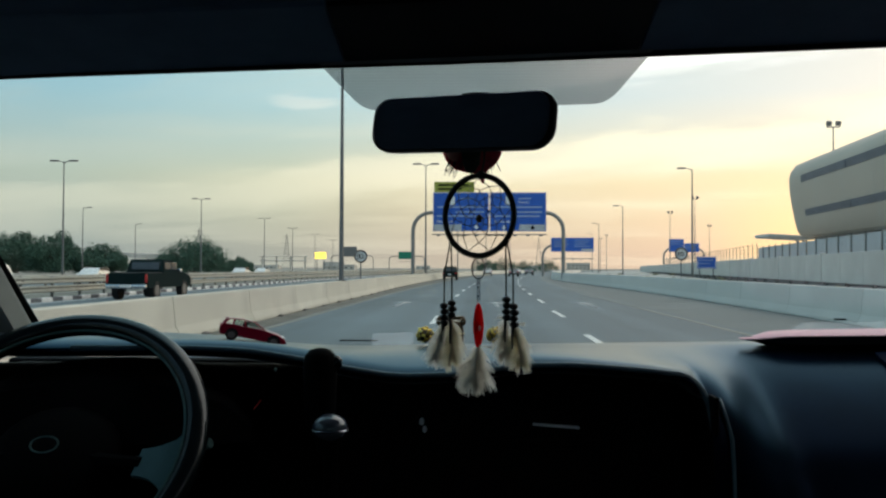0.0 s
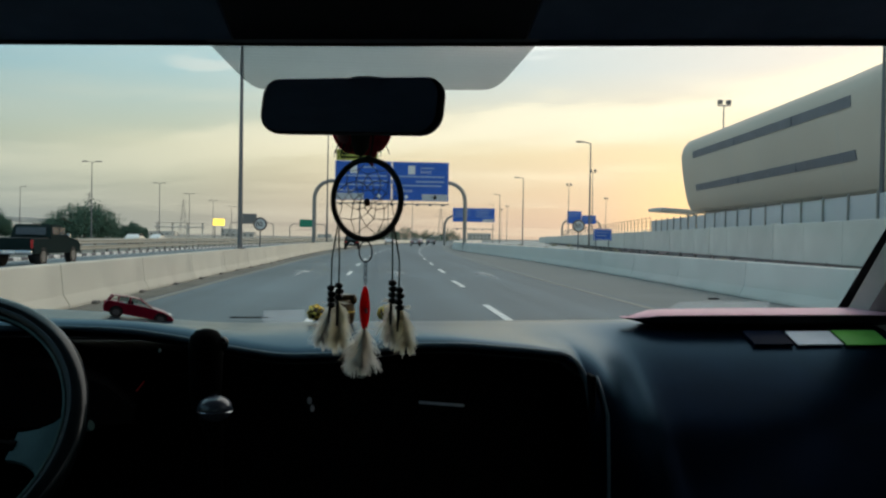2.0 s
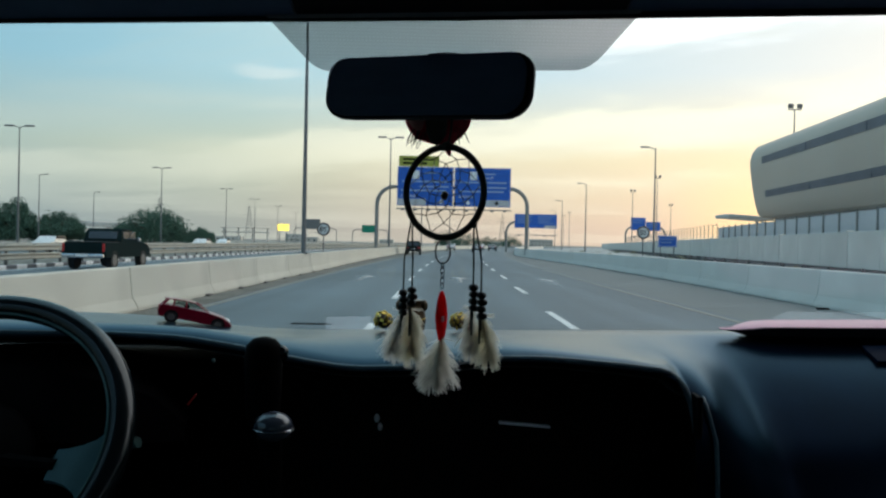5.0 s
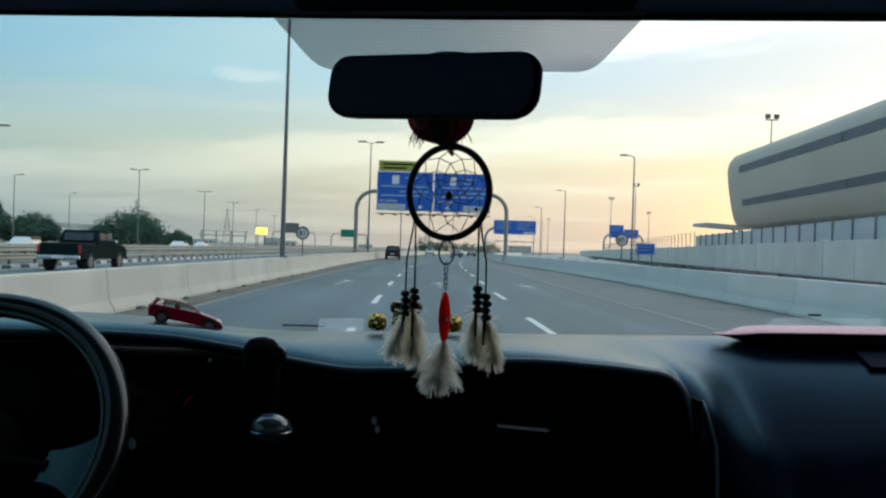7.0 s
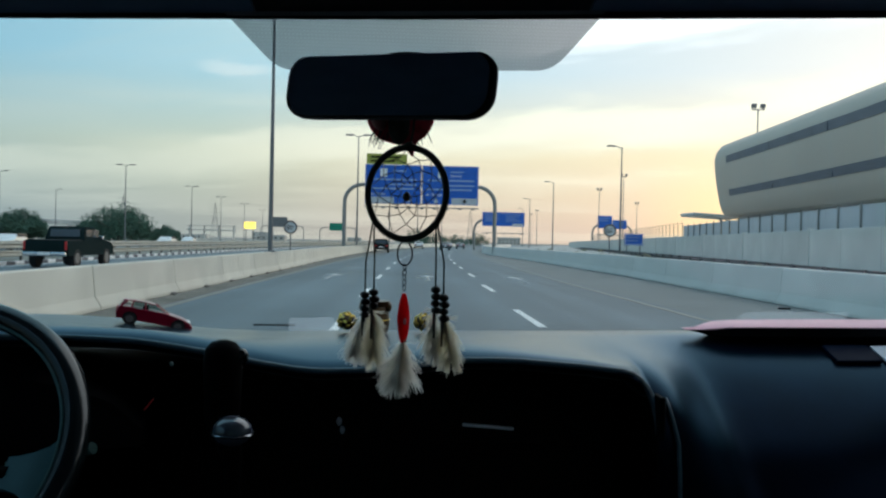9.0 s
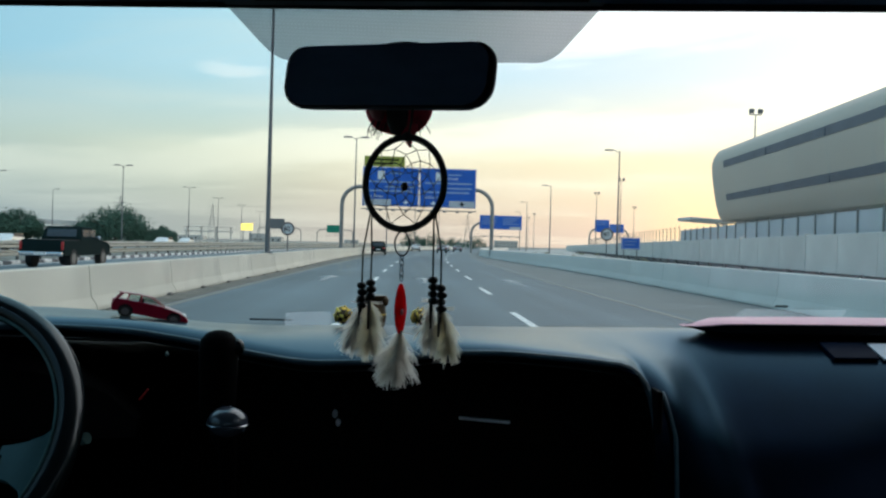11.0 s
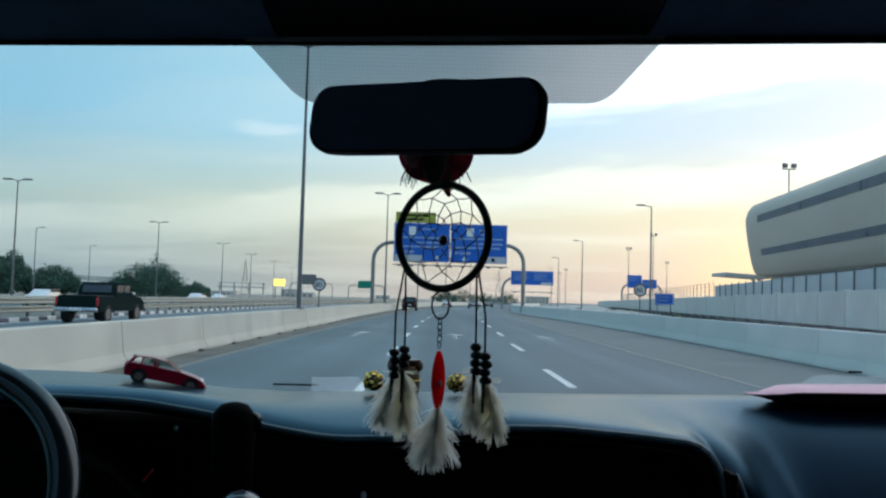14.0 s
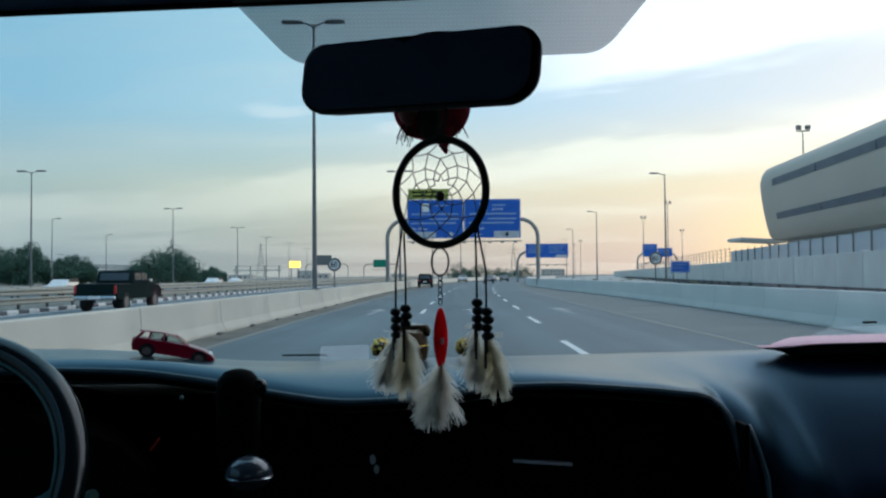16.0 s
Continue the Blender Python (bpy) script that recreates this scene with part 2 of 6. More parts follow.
M = dict(
    asphalt=mat("asphalt", (0.125, 0.140, 0.155), 0.62, vary=0.22, scale=0.12, fine=6.0, bump=0.25),
    shoulder=mat("worn_asphalt", (0.165, 0.175, 0.170), 0.75, vary=0.2, scale=0.3, fine=8.0, bump=0.25),
    sand=mat("sand", (0.30, 0.28, 0.24), 0.95, vary=0.22, scale=0.05, fine=1.3, bump=0.3),
    verge=mat("median_gravel", (0.20, 0.20, 0.17), 0.95, vary=0.35, scale=0.4, fine=3.0, bump=0.5),
    gutter=mat("dusty_gutter", (0.150, 0.145, 0.125), 0.9, vary=0.35, scale=0.5, fine=5.0, bump=0.3),
    gravel=mat("gravel_verge", (0.45, 0.43, 0.40), 0.95, vary=0.35, scale=0.4, fine=3.0, bump=0.5),
    paint=mat("road_paint", (0.72, 0.72, 0.70), 0.6, vary=0.18, scale=4.0, fine=40),
    worn=mat("worn_road_paint", (0.48, 0.485, 0.48), 0.65, vary=0.3, scale=3.0, fine=30),
    yellow=mat("yellow_road_paint", (0.22, 0.21, 0.18), 0.6, vary=0.2, scale=4.0, fine=40),
    concrete=mat("concrete", (0.62, 0.585, 0.50), 0.88, vary=0.14, scale=0.8, fine=14, bump=0.2, rand=0.05),
    pale=mat("pale_concrete", (0.66, 0.62, 0.57), 0.9, vary=0.14, scale=0.5, fine=9, bump=0.2, rand=0.05),
    kerb_w=mat("white_kerb", (0.75, 0.74, 0.72), 0.8, vary=0.15, scale=3),
    kerb_d=mat("dark_kerb", (0.13, 0.13, 0.14), 0.8, vary=0.2, scale=3),
    steel=mat("galvanised_steel", (0.40, 0.39, 0.34), 0.6, 0.25, vary=0.14, scale=2.5, fine=30),
    gantry=mat("gantry_steel", (0.27, 0.265, 0.25), 0.6, 0.2, vary=0.14, scale=2.5, fine=30),
    pole=mat("pole_steel", (0.17, 0.175, 0.18), 0.6, 0.4, vary=0.12, scale=1.5),
    rust=mat("weathered_rail", (0.16, 0.15, 0.145), 0.8, 0.2, vary=0.25, scale=1.5),
    blue=mat("sign_blue", (0.022, 0.115, 0.50), 0.45, vary=0.10, scale=0.8, spec=0.4),
    green=mat("sign_green", (0.012, 0.22, 0.14), 0.45, vary=0.10, scale=0.8, spec=0.4),
    lime=mat("sign_yellow_green", (0.36, 0.37, 0.06), 0.5, vary=0.1, scale=0.8),
    legend=mat("sign_lettering", (0.30, 0.40, 0.62), 0.5, vary=0.08, scale=2),
    white=mat("sign_white", (0.78, 0.78, 0.77), 0.5, vary=0.05, scale=2),
    greyp=mat("sign_grey_panel", (0.50, 0.52, 0.55), 0.5, vary=0.08, scale=2),
    clad=mat("cladding_tan", (0.62, 0.515, 0.425), 0.55, vary=0.07, scale=0.12, fine=1.2),
    strip=mat("window_strip", (0.165, 0.165, 0.19), 0.6, vary=0.15, scale=0.6),
    plinth=mat("plinth_grey", (0.62, 0.61, 0.59), 0.8, vary=0.1, scale=0.4),
    bark=mat("bark", (0.14, 0.10, 0.07), 0.95, vary=0.3, scale=5),
    leaf=mat("leaf", (0.034, 0.088, 0.058), 0.75, vary=0.35, scale=0.7, fine=5),
    scrub=mat("scrub", (0.16, 0.15, 0.09), 0.9, vary=0.35, scale=0.8),
    house=mat("house_render", (0.55, 0.52, 0.47), 0.9, vary=0.1, scale=0.4, rand=0.12),
    pane=mat("dark_window", (0.05, 0.06, 0.07), 0.15, vary=0.2, scale=0.5),
    lit=mat("lit_billboard", (1.0, 0.62, 0.10), 0.6, vary=0.3, scale=0.8, emit=2.2),
    tyre=mat("tyre_rubber", (0.02, 0.02, 0.02), 0.85, vary=0.2, scale=20),
    # teal-grey of the one spoke that catches light, brightness put into the colour
    spoke=mat("spoke_grey_lit", (0.075, 0.18, 0.20), 0.40, 0.1, vary=0.1, scale=20),
    rim=mat("wheel_alloy", (0.16, 0.16, 0.165), 0.45, 0.5, vary=0.1, scale=20),
    car_dark=mat("dark_car_paint", (0.010, 0.020, 0.020), 0.65, 0.0, vary=0.1, scale=3, spec=0.015),
    car_white=mat("white_car_paint", (0.78, 0.78, 0.77), 0.3, vary=0.04, scale=3, coat=0.6),
    car_grey=mat("grey_car_paint", (0.20, 0.21, 0.22), 0.3, 0.3, vary=0.08, scale=3, coat=0.6),
    tail=mat("tail_light_red", (0.45, 0.02, 0.02), 0.3, vary=0.1, scale=20),
    lens=mat("headlight_lens", (0.8, 0.8, 0.8), 0.15, vary=0.05, scale=20),
    # cabin
    dash=mat("dash_leather", (0.0010, 0.0042, 0.012), 0.30, metal=0.62, vary=0.40, scale=9, fine=420, bump=0.05, spec=0.05, tint=(0.52, 0.79, 1.0), sheen=0.30, coat=0.65, coat_rough=0.24, coat_ior=1.07),
    # paler than the dash: the lip's sky-lit line is put into the colour
    piping=mat("leather_piping_lit", (0.05, 0.10, 0.13), 0.38, vary=0.25, scale=60, spec=0.6),
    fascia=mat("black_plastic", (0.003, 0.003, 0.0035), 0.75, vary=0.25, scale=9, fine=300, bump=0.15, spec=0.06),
    wheel=mat("steering_leather", (0.005, 0.010, 0.012), 0.22, vary=0.2, scale=20, fine=500, bump=0.05, spec=0.6, coat=0.15),
    trimgrey=mat("grey_trim_plastic", (0.10, 0.19, 0.18), 0.32, 0.2, vary=0.12, scale=20),
    lining=mat("roof_fabric", (0.15, 0.225, 0.35), 0.95, vary=0.15, scale=14, fine=600, bump=0.3),
    visor=mat("visor_fabric", (0.165, 0.25, 0.385), 0.95, vary=0.12, scale=14, fine=600, bump=0.3),
    pillar=mat("pillar_trim", (0.42, 0.46, 0.42), 0.8, vary=0.1, scale=12, fine=500, bump=0.2),
    cabin=mat("cabin_dark_fabric", (0.018, 0.018, 0.020), 0.9, vary=0.2, scale=10),
    black=mat("matt_black", (0.006, 0.007, 0.009), 0.7, vary=0.2, scale=20, spec=0.14),
    gloss=mat("gloss_black", (0.07, 0.085, 0.11), 0.12, vary=0.2, scale=30, spec=0.9, coat=0.8),
    chrome=mat("satin_chrome", (0.62, 0.63, 0.66), 0.25, 0.95, vary=0.05, scale=40),
    body=mat("car_body_paint", (0.30, 0.31, 0.32), 0.35, 0.3, vary=0.04, scale=3),
    hoop=mat("suede_cord", (0.030, 0.036, 0.028), 0.9, vary=0.3, scale=120, fine=900, bump=0.4),
    thread=mat("waxed_thread", (0.32, 0.28, 0.23), 0.8, vary=0.15, scale=200),
    bead=mat("dark_wood_bead", (0.014, 0.012, 0.012), 0.5, vary=0.3, scale=150),
    amber=mat("brown_bead", (0.10, 0.045, 0.015), 0.35, vary=0.4, scale=150),
    feather=soft_mat("white_down", (0.98, 0.95, 0.89), 0.42),
    feather_y=soft_mat("cream_down", (0.96, 0.92, 0.80), 0.42),
    quill=mat("quill", (0.5, 0.44, 0.32), 0.6, vary=0.2, scale=80),
    red_cloth=mat("red_velvet", (0.58, 0.028, 0.055), 0.9, vary=0.35, scale=60, fine=700, bump=0.3),
    pink_cloth=mat("pink_satin", (0.62, 0.25, 0.24), 0.5, vary=0.25, scale=60),
    pendant=soft_mat("red_resin", (0.90, 0.05, 0.06)),
    toy=mat("toy_red_paint", (0.21, 0.003, 0.022), 0.28, vary=0.08, scale=40, coat=0.15),
    gold=mat("gold_foil", (0.72, 0.52, 0.10), 0.3, 0.9, vary=0.25, scale=120),
    brown=mat("brown_lacquer", (0.075, 0.042, 0.014), 0.4, vary=0.6, scale=70, fine=260),
    pinktop=mat("pink_grey_vinyl", (0.80, 0.42, 0.49), 0.5, vary=0.08, scale=16),
    phone=mat("dark_phone", (0.003, 0.008, 0.022), 0.55, vary=0.1, scale=20, spec=0.05),
    card=mat("white_card", (0.72, 0.74, 0.80), 0.6, vary=0.05, scale=20),
    card_g=mat("green_card", (0.12, 0.42, 0.06), 0.6, vary=0.1, scale=20),
    warn=mat("red_lamp", (0.40, 0.02, 0.02), 0.5, vary=0.1, scale=50, emit=0.03),
    screen=glass_mat("windscreen_glass", (0.95, 0.97, 0.96), 0.55),
    tinted=glass_mat("tinted_glass", (0.38, 0.41, 0.41), 1.0),
    toy_glass=glass_mat("toy_glass", (0.80, 0.84, 0.84), 1.0),
    rear_glass=glass_mat("rear_glass", (0.50, 0.56, 0.57), 1.0),
    side_clear=glass_mat("clear_side_glass", (0.48, 0.53, 0.53), 1.0),
    frit=film_mat("dotted_frit", (0.50, 0.53, 0.57), 0.50, dots=0.0036),
    # see-through pale film that stands in for reflections on the windscreen
    sticker=film_mat("pale_glare_film", (0.80, 0.84, 0.86), 0.10, through=True),
)


def asphalt_mat(name, color):
    """Asphalt with wheel-track bands along the road, patches and grain."""
    m = mat(name, color, 0.62, vary=0.22, scale=0.12, fine=6.0, bump=0.25)
    nt = m.node_tree
    b = nt.nodes["Principled BSDF"]
    src = b.inputs["Base Color"].links[0].from_socket
    co, mp, n, r, mx = (nt.nodes.new("ShaderNode" + k) for k in ("TexCoord", "Mapping", "TexNoise", "ValToRGB", "Mix"))
    mp.inputs["Scale"].default_value = (0.75, 0.006, 1)
    n.inputs["Scale"].default_value, n.inputs["Detail"].default_value = 1.0, 4
    r.color_ramp.elements[0].position, r.color_ramp.elements[0].color = 0.36, (0.78, 0.78, 0.79, 1)
    r.color_ramp.elements[1].position, r.color_ramp.elements[1].color = 0.64, (1.30, 1.27, 1.23, 1)
    mx.data_type, mx.blend_type = "RGBA", "MULTIPLY"
    mx.inputs[0].default_value = 1.0
    nt.links.new(co.outputs["Object"], mp.inputs[0])
    nt.links.new(mp.outputs[0], n.inputs[0])
    nt.links.new(n.outputs[0], r.inputs[0])
    nt.links.new(src, mx.inputs[6])
    nt.links.new(r.outputs[0], mx.inputs[7])
    nt.links.new(mx.outputs[2], b.inputs["Base Color"])
    return m


M["asphalt"] = asphalt_mat("asphalt_tracks", (0.088, 0.122, 0.142))
mirror_mat = mat("mirror_silver", (0.75, 0.77, 0.80), 0.02, 1.0, vary=0.01, scale=5)

# ---------------------------------------------------------------- mesh helpers


def bm_new():
    return bmesh.new()


def box(sx, sy, sz, m=None, bevel=0.0, seg=2, bm=None):
    bm = bm or bm_new()
    r = bmesh.ops.create_cube(bm, size=1.0)
    vs = r["verts"]
    bmesh.ops.scale(bm, vec=(sx, sy, sz), verts=vs)
    if bevel:
        es = list({e for v in vs for e in v.link_edges})
        r = bmesh.ops.bevel(bm, geom=es, offset=bevel, segments=seg, profile=0.6, affect="EDGES")
        vs = list({v for f in r["faces"] for v in f.verts} | {v for v in vs if v.is_valid})
    if m is not None:
        bmesh.ops.transform(bm, matrix=m, verts=vs)
    return bm


def loft(rings, close_ring=True, caps=True, bm=None):
    bm = bm or bm_new()
    rows = [[bm.verts.new(p) for p in ring] for ring in rings]
    n = len(rows[0])
    for a, b in zip(rows, rows[1:]):
        for i in range(n if close_ring else n - 1):
            j = (i + 1) % n
            bm.faces.new((a[i], a[j], b[j], b[i]))
    if caps and close_ring:
        bm.faces.new(rows[0][::-1])
        bm.faces.new(rows[-1])
    bmesh.ops.recalc_face_normals(bm, faces=bm.faces[:])
    return bm


def tube(pts, r, sides=8, closed=False, bm=None):
    """A round bar along points; r: one radius or one a point."""
    pts = [Vector(p) for p in pts]
    n = len(pts)
    rs = r if isinstance(r, (list, tuple)) else [r] * n
    rings, up = [], Vector((0, 0, 1))
    for i, p in enumerate(pts):
        a = pts[(i - 1) % n] if (closed or i > 0) else p
        b = pts[(i + 1) % n] if (closed or i < n - 1) else p
        d = (b - a).normalized()
        if abs(d.dot(up)) > 0.95:
            up = Vector((1, 0, 0)) if abs(d.x) < 0.9 else Vector((0, 1, 0))
        u = d.cross(up).normalized()
        v = u.cross(d).normalized()
        up = v
        rings.append([p + (u * math.cos(k * math.tau / sides) + v * math.sin(k * math.tau / sides)) * rs[i] for k in range(sides)])
    if closed:
        rings.append(rings[0])
        b = loft(rings[:-1], True, False, bm)
        if bm is None:
            b.verts.ensure_lookup_table()
            m = len(rings) - 1
            for k in range(sides):
                k2 = (k + 1) % sides
                b.faces.new((b.verts[(m - 1) * sides + k], b.verts[(m - 1) * sides + k2], b.verts[k2], b.verts[k]))
            bmesh.ops.recalc_face_normals(b, faces=b.faces[:])
        return b
    return loft(rings, True, True, bm)


def ball(rx, ry, rz, m=None, sub=2, bm=None):
    bm = bm or bm_new()
    r = bmesh.ops.create_icosphere(bm, subdivisions=sub, radius=1.0)
    bmesh.ops.scale(bm, vec=(rx, ry, rz), verts=r["verts"])
    if m is not None:
        bmesh.ops.transform(bm, matrix=m, verts=r["verts"])
    return bm


def prism(outline, depth, m=None, bevel=0.0):
    """An outline in x, z given depth along y (centred)."""
    bm = bm_new()
    a = [bm.verts.new((x, -depth / 2, z)) for x, z in outline]
    b = [bm.verts.new((x, depth / 2, z)) for x, z in outline]
    bm.faces.new(a)
    bm.faces.new(b[::-1])
    n = len(a)
    for i in range(n):
        bm.faces.new((a[i], b[i], b[(i + 1) % n], a[(i + 1) % n]))
    bmesh.ops.recalc_face_normals(bm, faces=bm.faces[:])
    if bevel:
        bmesh.ops.bevel(bm, geom=bm.edges[:], offset=bevel, segments=2, profile=0.6, affect="EDGES")
    if m is not None:
        bmesh.ops.transform(bm, matrix=m, verts=bm.verts[:])
    return bm


def done(name, bm, smooth=True, angle=40):
    me = bpy.data.meshes.new(name)
    if smooth:
        for f in bm.faces:
            f.smooth = True
        lim = radians(angle)
        for e in bm.edges:
            if len(e.link_faces) == 2 and e.calc_face_angle(0) > lim:
                e.smooth = False
    bm.to_mesh(me)
    bm.free()
    return me


def part(name, bm, material, parent=None, label="", smooth=True, at=None):
    """One mesh object under a thing or a part (or on its own)."""
    ob = new(name, done(name, bm, smooth) if isinstance(bm, bmesh.types.BMesh) else bm)
    if not ob.data.materials:
        ob.data.materials.append(material)
    if parent:
        ob.parent = parent
    if at is not None:
        ob.matrix_basis = at
    if label:
        ob["label"] = label
    return ob


def thing(name, at, label, category, group="", kind=""):
    ob = new(name)
    ob.empty_display_size = 0.2
    ob.matrix_basis = at if isinstance(at, Matrix) else Matrix.Translation(at)
    return tagged(ob, label, category, group, kind)


def lerp(tab, x):
    return float(np.interp(x, [a for a, _ in tab], [b for _, b in tab]))


def tx(x, y, z):
    return Matrix.Translation((x, y, z))

# ---------------------------------------------------------------- ground and roads


def bend(y):
    """Sideways drift of the motorway ahead."""
    return 0.00034 * max(0.0, y - 60) ** 2 if y < 420 else 0.00034 * 360 ** 2 + 0.245 * (y - 420)


def ribbon(x0, x1, ys, z=0.0, thick=0.06, f=bend):
    rings = []
    for y in ys:
        b = f(y)
        rings.append([(x0 + b, y, z), (x1 + b, y, z), (x1 + b, y, z - thick), (x0 + b, y, z - thick)])
    return loft(rings)


YS = list(range(-420, 60, 40)) + list(range(60, 700, 20))

gb = bm_new()
lim = [-4200, -1500, -700, -350, -150, 0, 150, 350, 700, 1500, 4200]
gv = [[gb.verts.new((x, y, -0.065)) for x in lim] for y in lim]
for j in range(len(lim) - 1):
    for i in range(len(lim) - 1):
        gb.faces.new((gv[j][i], gv[j][i + 1], gv[j + 1][i + 1], gv[j + 1][i]))
tagged(part("ground", gb, M["sand"]), "pale sandy desert ground reaching the horizon", "ground", kind="structure")

RIGHT = [(-440, 10.1), (45, 10.2), (60, 10.7), (74, 11.1), (95, 11.2), (136, 10.4), (160, 11.2), (226, 17.0), (420, 47.0), (700, 120.0)]


def left_line(y):
    return -6.4 + bend(y) - min(2.6, max(0.0, 0.022 * (y - 78)))


def right_line(y):
    return lerp(RIGHT, y)


def median_line(y):
    return -18.5 + bend(y) - 0.036 * max(0.0, y - 62)


def between(fa, fb, z=0.0, thick=0.06):
    """A strip of ground between two lines along the road."""
    return loft([[(fa(y), y, z), (fb(y), y, z), (fb(y), y, z - thick), (fa(y), y, z - thick)] for y in YS])


road = tagged(part("road", ribbon(-6.2, 6.55, YS), M["asphalt"]), "grey asphalt motorway carriageway with white lane dashes", "road", kind="structure")
tagged(part("shoulder", between(lambda y: 6.55 + bend(y), lambda y: max(6.7 + bend(y), right_line(y)), -0.006), M["shoulder"]), "worn pale asphalt hard shoulder beside the motorway", "shoulder", kind="structure")
tagged(part("gutter", between(lambda y: min(left_line(y) + 0.25, -5.35 + bend(y)), lambda y: -5.32 + bend(y), 0.005, 0.02), M["gutter"]), "dusty brown gutter strip at the foot of the barrier", "gutter", kind="structure")
road_b = tagged(part("road", between(median_line, lambda y: -6.2 + bend(y), -0.003), M["asphalt"]), "grey asphalt express lanes behind the concrete barrier", "road", kind="structure")
road_c = tagged(part("road", between(lambda y: median_line(y) - 32, lambda y: median_line(y) - 8.0, -0.004), M["asphalt"]), "grey asphalt carriageway of the opposite direction", "road", kind="structure")
tagged(part("pavement", between(lambda y: median_line(y) - 8.0, lambda y: median_line(y) - 0.14, 0.10, 0.16), M["verge"]), "dark gravel median strip between two carriageways", "median", kind="structure")


def wall_line(y):
    return max(12.6, 7.9 + 0.145 * y)


verge = []
for y in range(-300, 500, 20):
    a, b = right_line(y) + 0.3, wall_line(y)
    b = max(b, a + 3)
    verge.append([(a, y, 0.03), (a + 1.0, y, 0.10), ((a + b) / 2, y, 0.42), (b, y, 0.68), (b + 1.5, y, 0.72), (b + 9, y, 0.80), (b + 70, y, 0.3), (b + 70, y, -0.1), (a, y, -0.1)])
tagged(part("pavement", loft(verge), M["gravel"]), "pale sandy verge rising behind the roadside barrier", "verge", kind="structure")

# lane dashes and edge lines
dash_mesh = done("lane_dash", box(0.16, 4.0, 0.006, bevel=0.002, seg=1), False)
for lane, start, drift in ((-1.2, 55.6, 0.0), (2.5, 48.1, 0.018)):
    for k in range(-10, 20):
        y = start + 11.2 * k
        part("lane_dash", dash_mesh, M["paint"], road, at=pose(lane + bend(y) + drift * min(26.0, max(0.0, y - 48)), y, 0.005, 0, 0, -math.degrees(math.atan(0.00068 * max(0, y - 60)))))
for lane in (-10.2, -14.2):
    for k in range(-4, 16):
        y = 12.2 + 12.0 * k
        part("lane_dash", dash_mesh, M["paint"], road_b, at=pose(lane + bend(y), y, 0.005))
for lane in (-30.0, -37.0):
    for k in range(2, 16):
        y = 12.2 + 12.0 * k
        part("lane_dash", dash_mesh, M["paint"], road_c, at=pose(lane + median_line(y) + 14.6, y, 0.003))
part("edge_line", ribbon(6.15, 6.31, YS, z=0.008, thick=0.01), M["yellow"], road, "worn yellow edge line")
part("edge_line", ribbon(-5.25, -5.10, YS, z=0.008, thick=0.01), M["yellow"], road, "worn yellow edge line")
part("edge_line", between(lambda y: median_line(y) + 0.5, lambda y: median_line(y) + 0.65, 0.006, 0.01), M["paint"], road_b, "white edge line")


def arrow_mark(x, y, length=6.0, head=1.1):
    o = [(-0.09, 0), (0.09, 0), (0.09, length - 1.7), (head / 2, length - 1.7), (0, length), (-head / 2, length - 1.7), (-0.09, length - 1.7)]
    b = bm_new()
    lo = [b.verts.new((p, q, 0.0)) for p, q in o]
    hi = [b.verts.new((p, q, 0.006)) for p, q in o]
    b.faces.new(hi)
    b.faces.new(lo[::-1])
    for i in range(len(o)):
        b.faces.new((lo[i], lo[(i + 1) % len(o)], hi[(i + 1) % len(o)], hi[i]))
    part("arrow_marking", b, M["worn"], road, "white painted arrow", at=tx(x, y, 0.002))


arrow_mark(4.6, 64, 5.0, 0.9)
arrow_mark(0.8, 64, 5.0, 0.9)
arrow_mark(-3.2, 64, 5.0, 0.9)

# black-and-white kerb of the median
kerb = thing("kerb", (0, 0, 0), "kerb of alternating white and dark painted stones", "kerb", kind="structure")
kerb_w = done("kerb_stone", box(0.28, 0.97, 0.22, bevel=0.02, seg=1), False)
kerb_d = done("kerb_stone", box(0.28, 0.97, 0.22, bevel=0.02, seg=1), False)
kerb_w.materials.append(M["kerb_w"])
kerb_d.materials.append(M["kerb_d"])
for k in range(230):
    y = -12 + k * 1.0
    part("kerb_stone", kerb_w if k % 2 else kerb_d, None, kerb, at=tx(median_line(y), y, 0.06))

# ---------------------------------------------------------------- concrete barriers


def jersey(h, w, length):
    """Safety-shape barrier section, along y."""
    half = [(w / 2, 0), (w / 2, 0.08), (w * 0.30, 0.30 * h), (w * 0.20, h - 0.03), (w * 0.17, h)]
    o = [(x, z) for x, z in half] + [(-x, z) for x, z in reversed(half)]
    b = loft([[(x, y, z) for x, z in o] for y in (-length / 2, length / 2)])
    bmesh.ops.bevel(b, geom=[e for e in b.edges if e.is_manifold], offset=0.012, segments=1, affect="EDGES")
    return b


def barrier(name, f, y0, n, length, mesh, label):
    b = thing(name, (0, 0, 0), label, "barrier", kind="structure")
    for k in range(n):
        ya, yb = y0 + k * length, y0 + (k + 1) * length
        xa, xb = f(ya), f(yb)
        part("barrier_section", mesh, M["concrete"], b, at=pose((xa + xb) / 2, (ya + yb) / 2, 0.0, 0, 0, -math.degrees(math.atan2(xb - xa, length)) + random.uniform(-0.12, 0.12)))
    return b


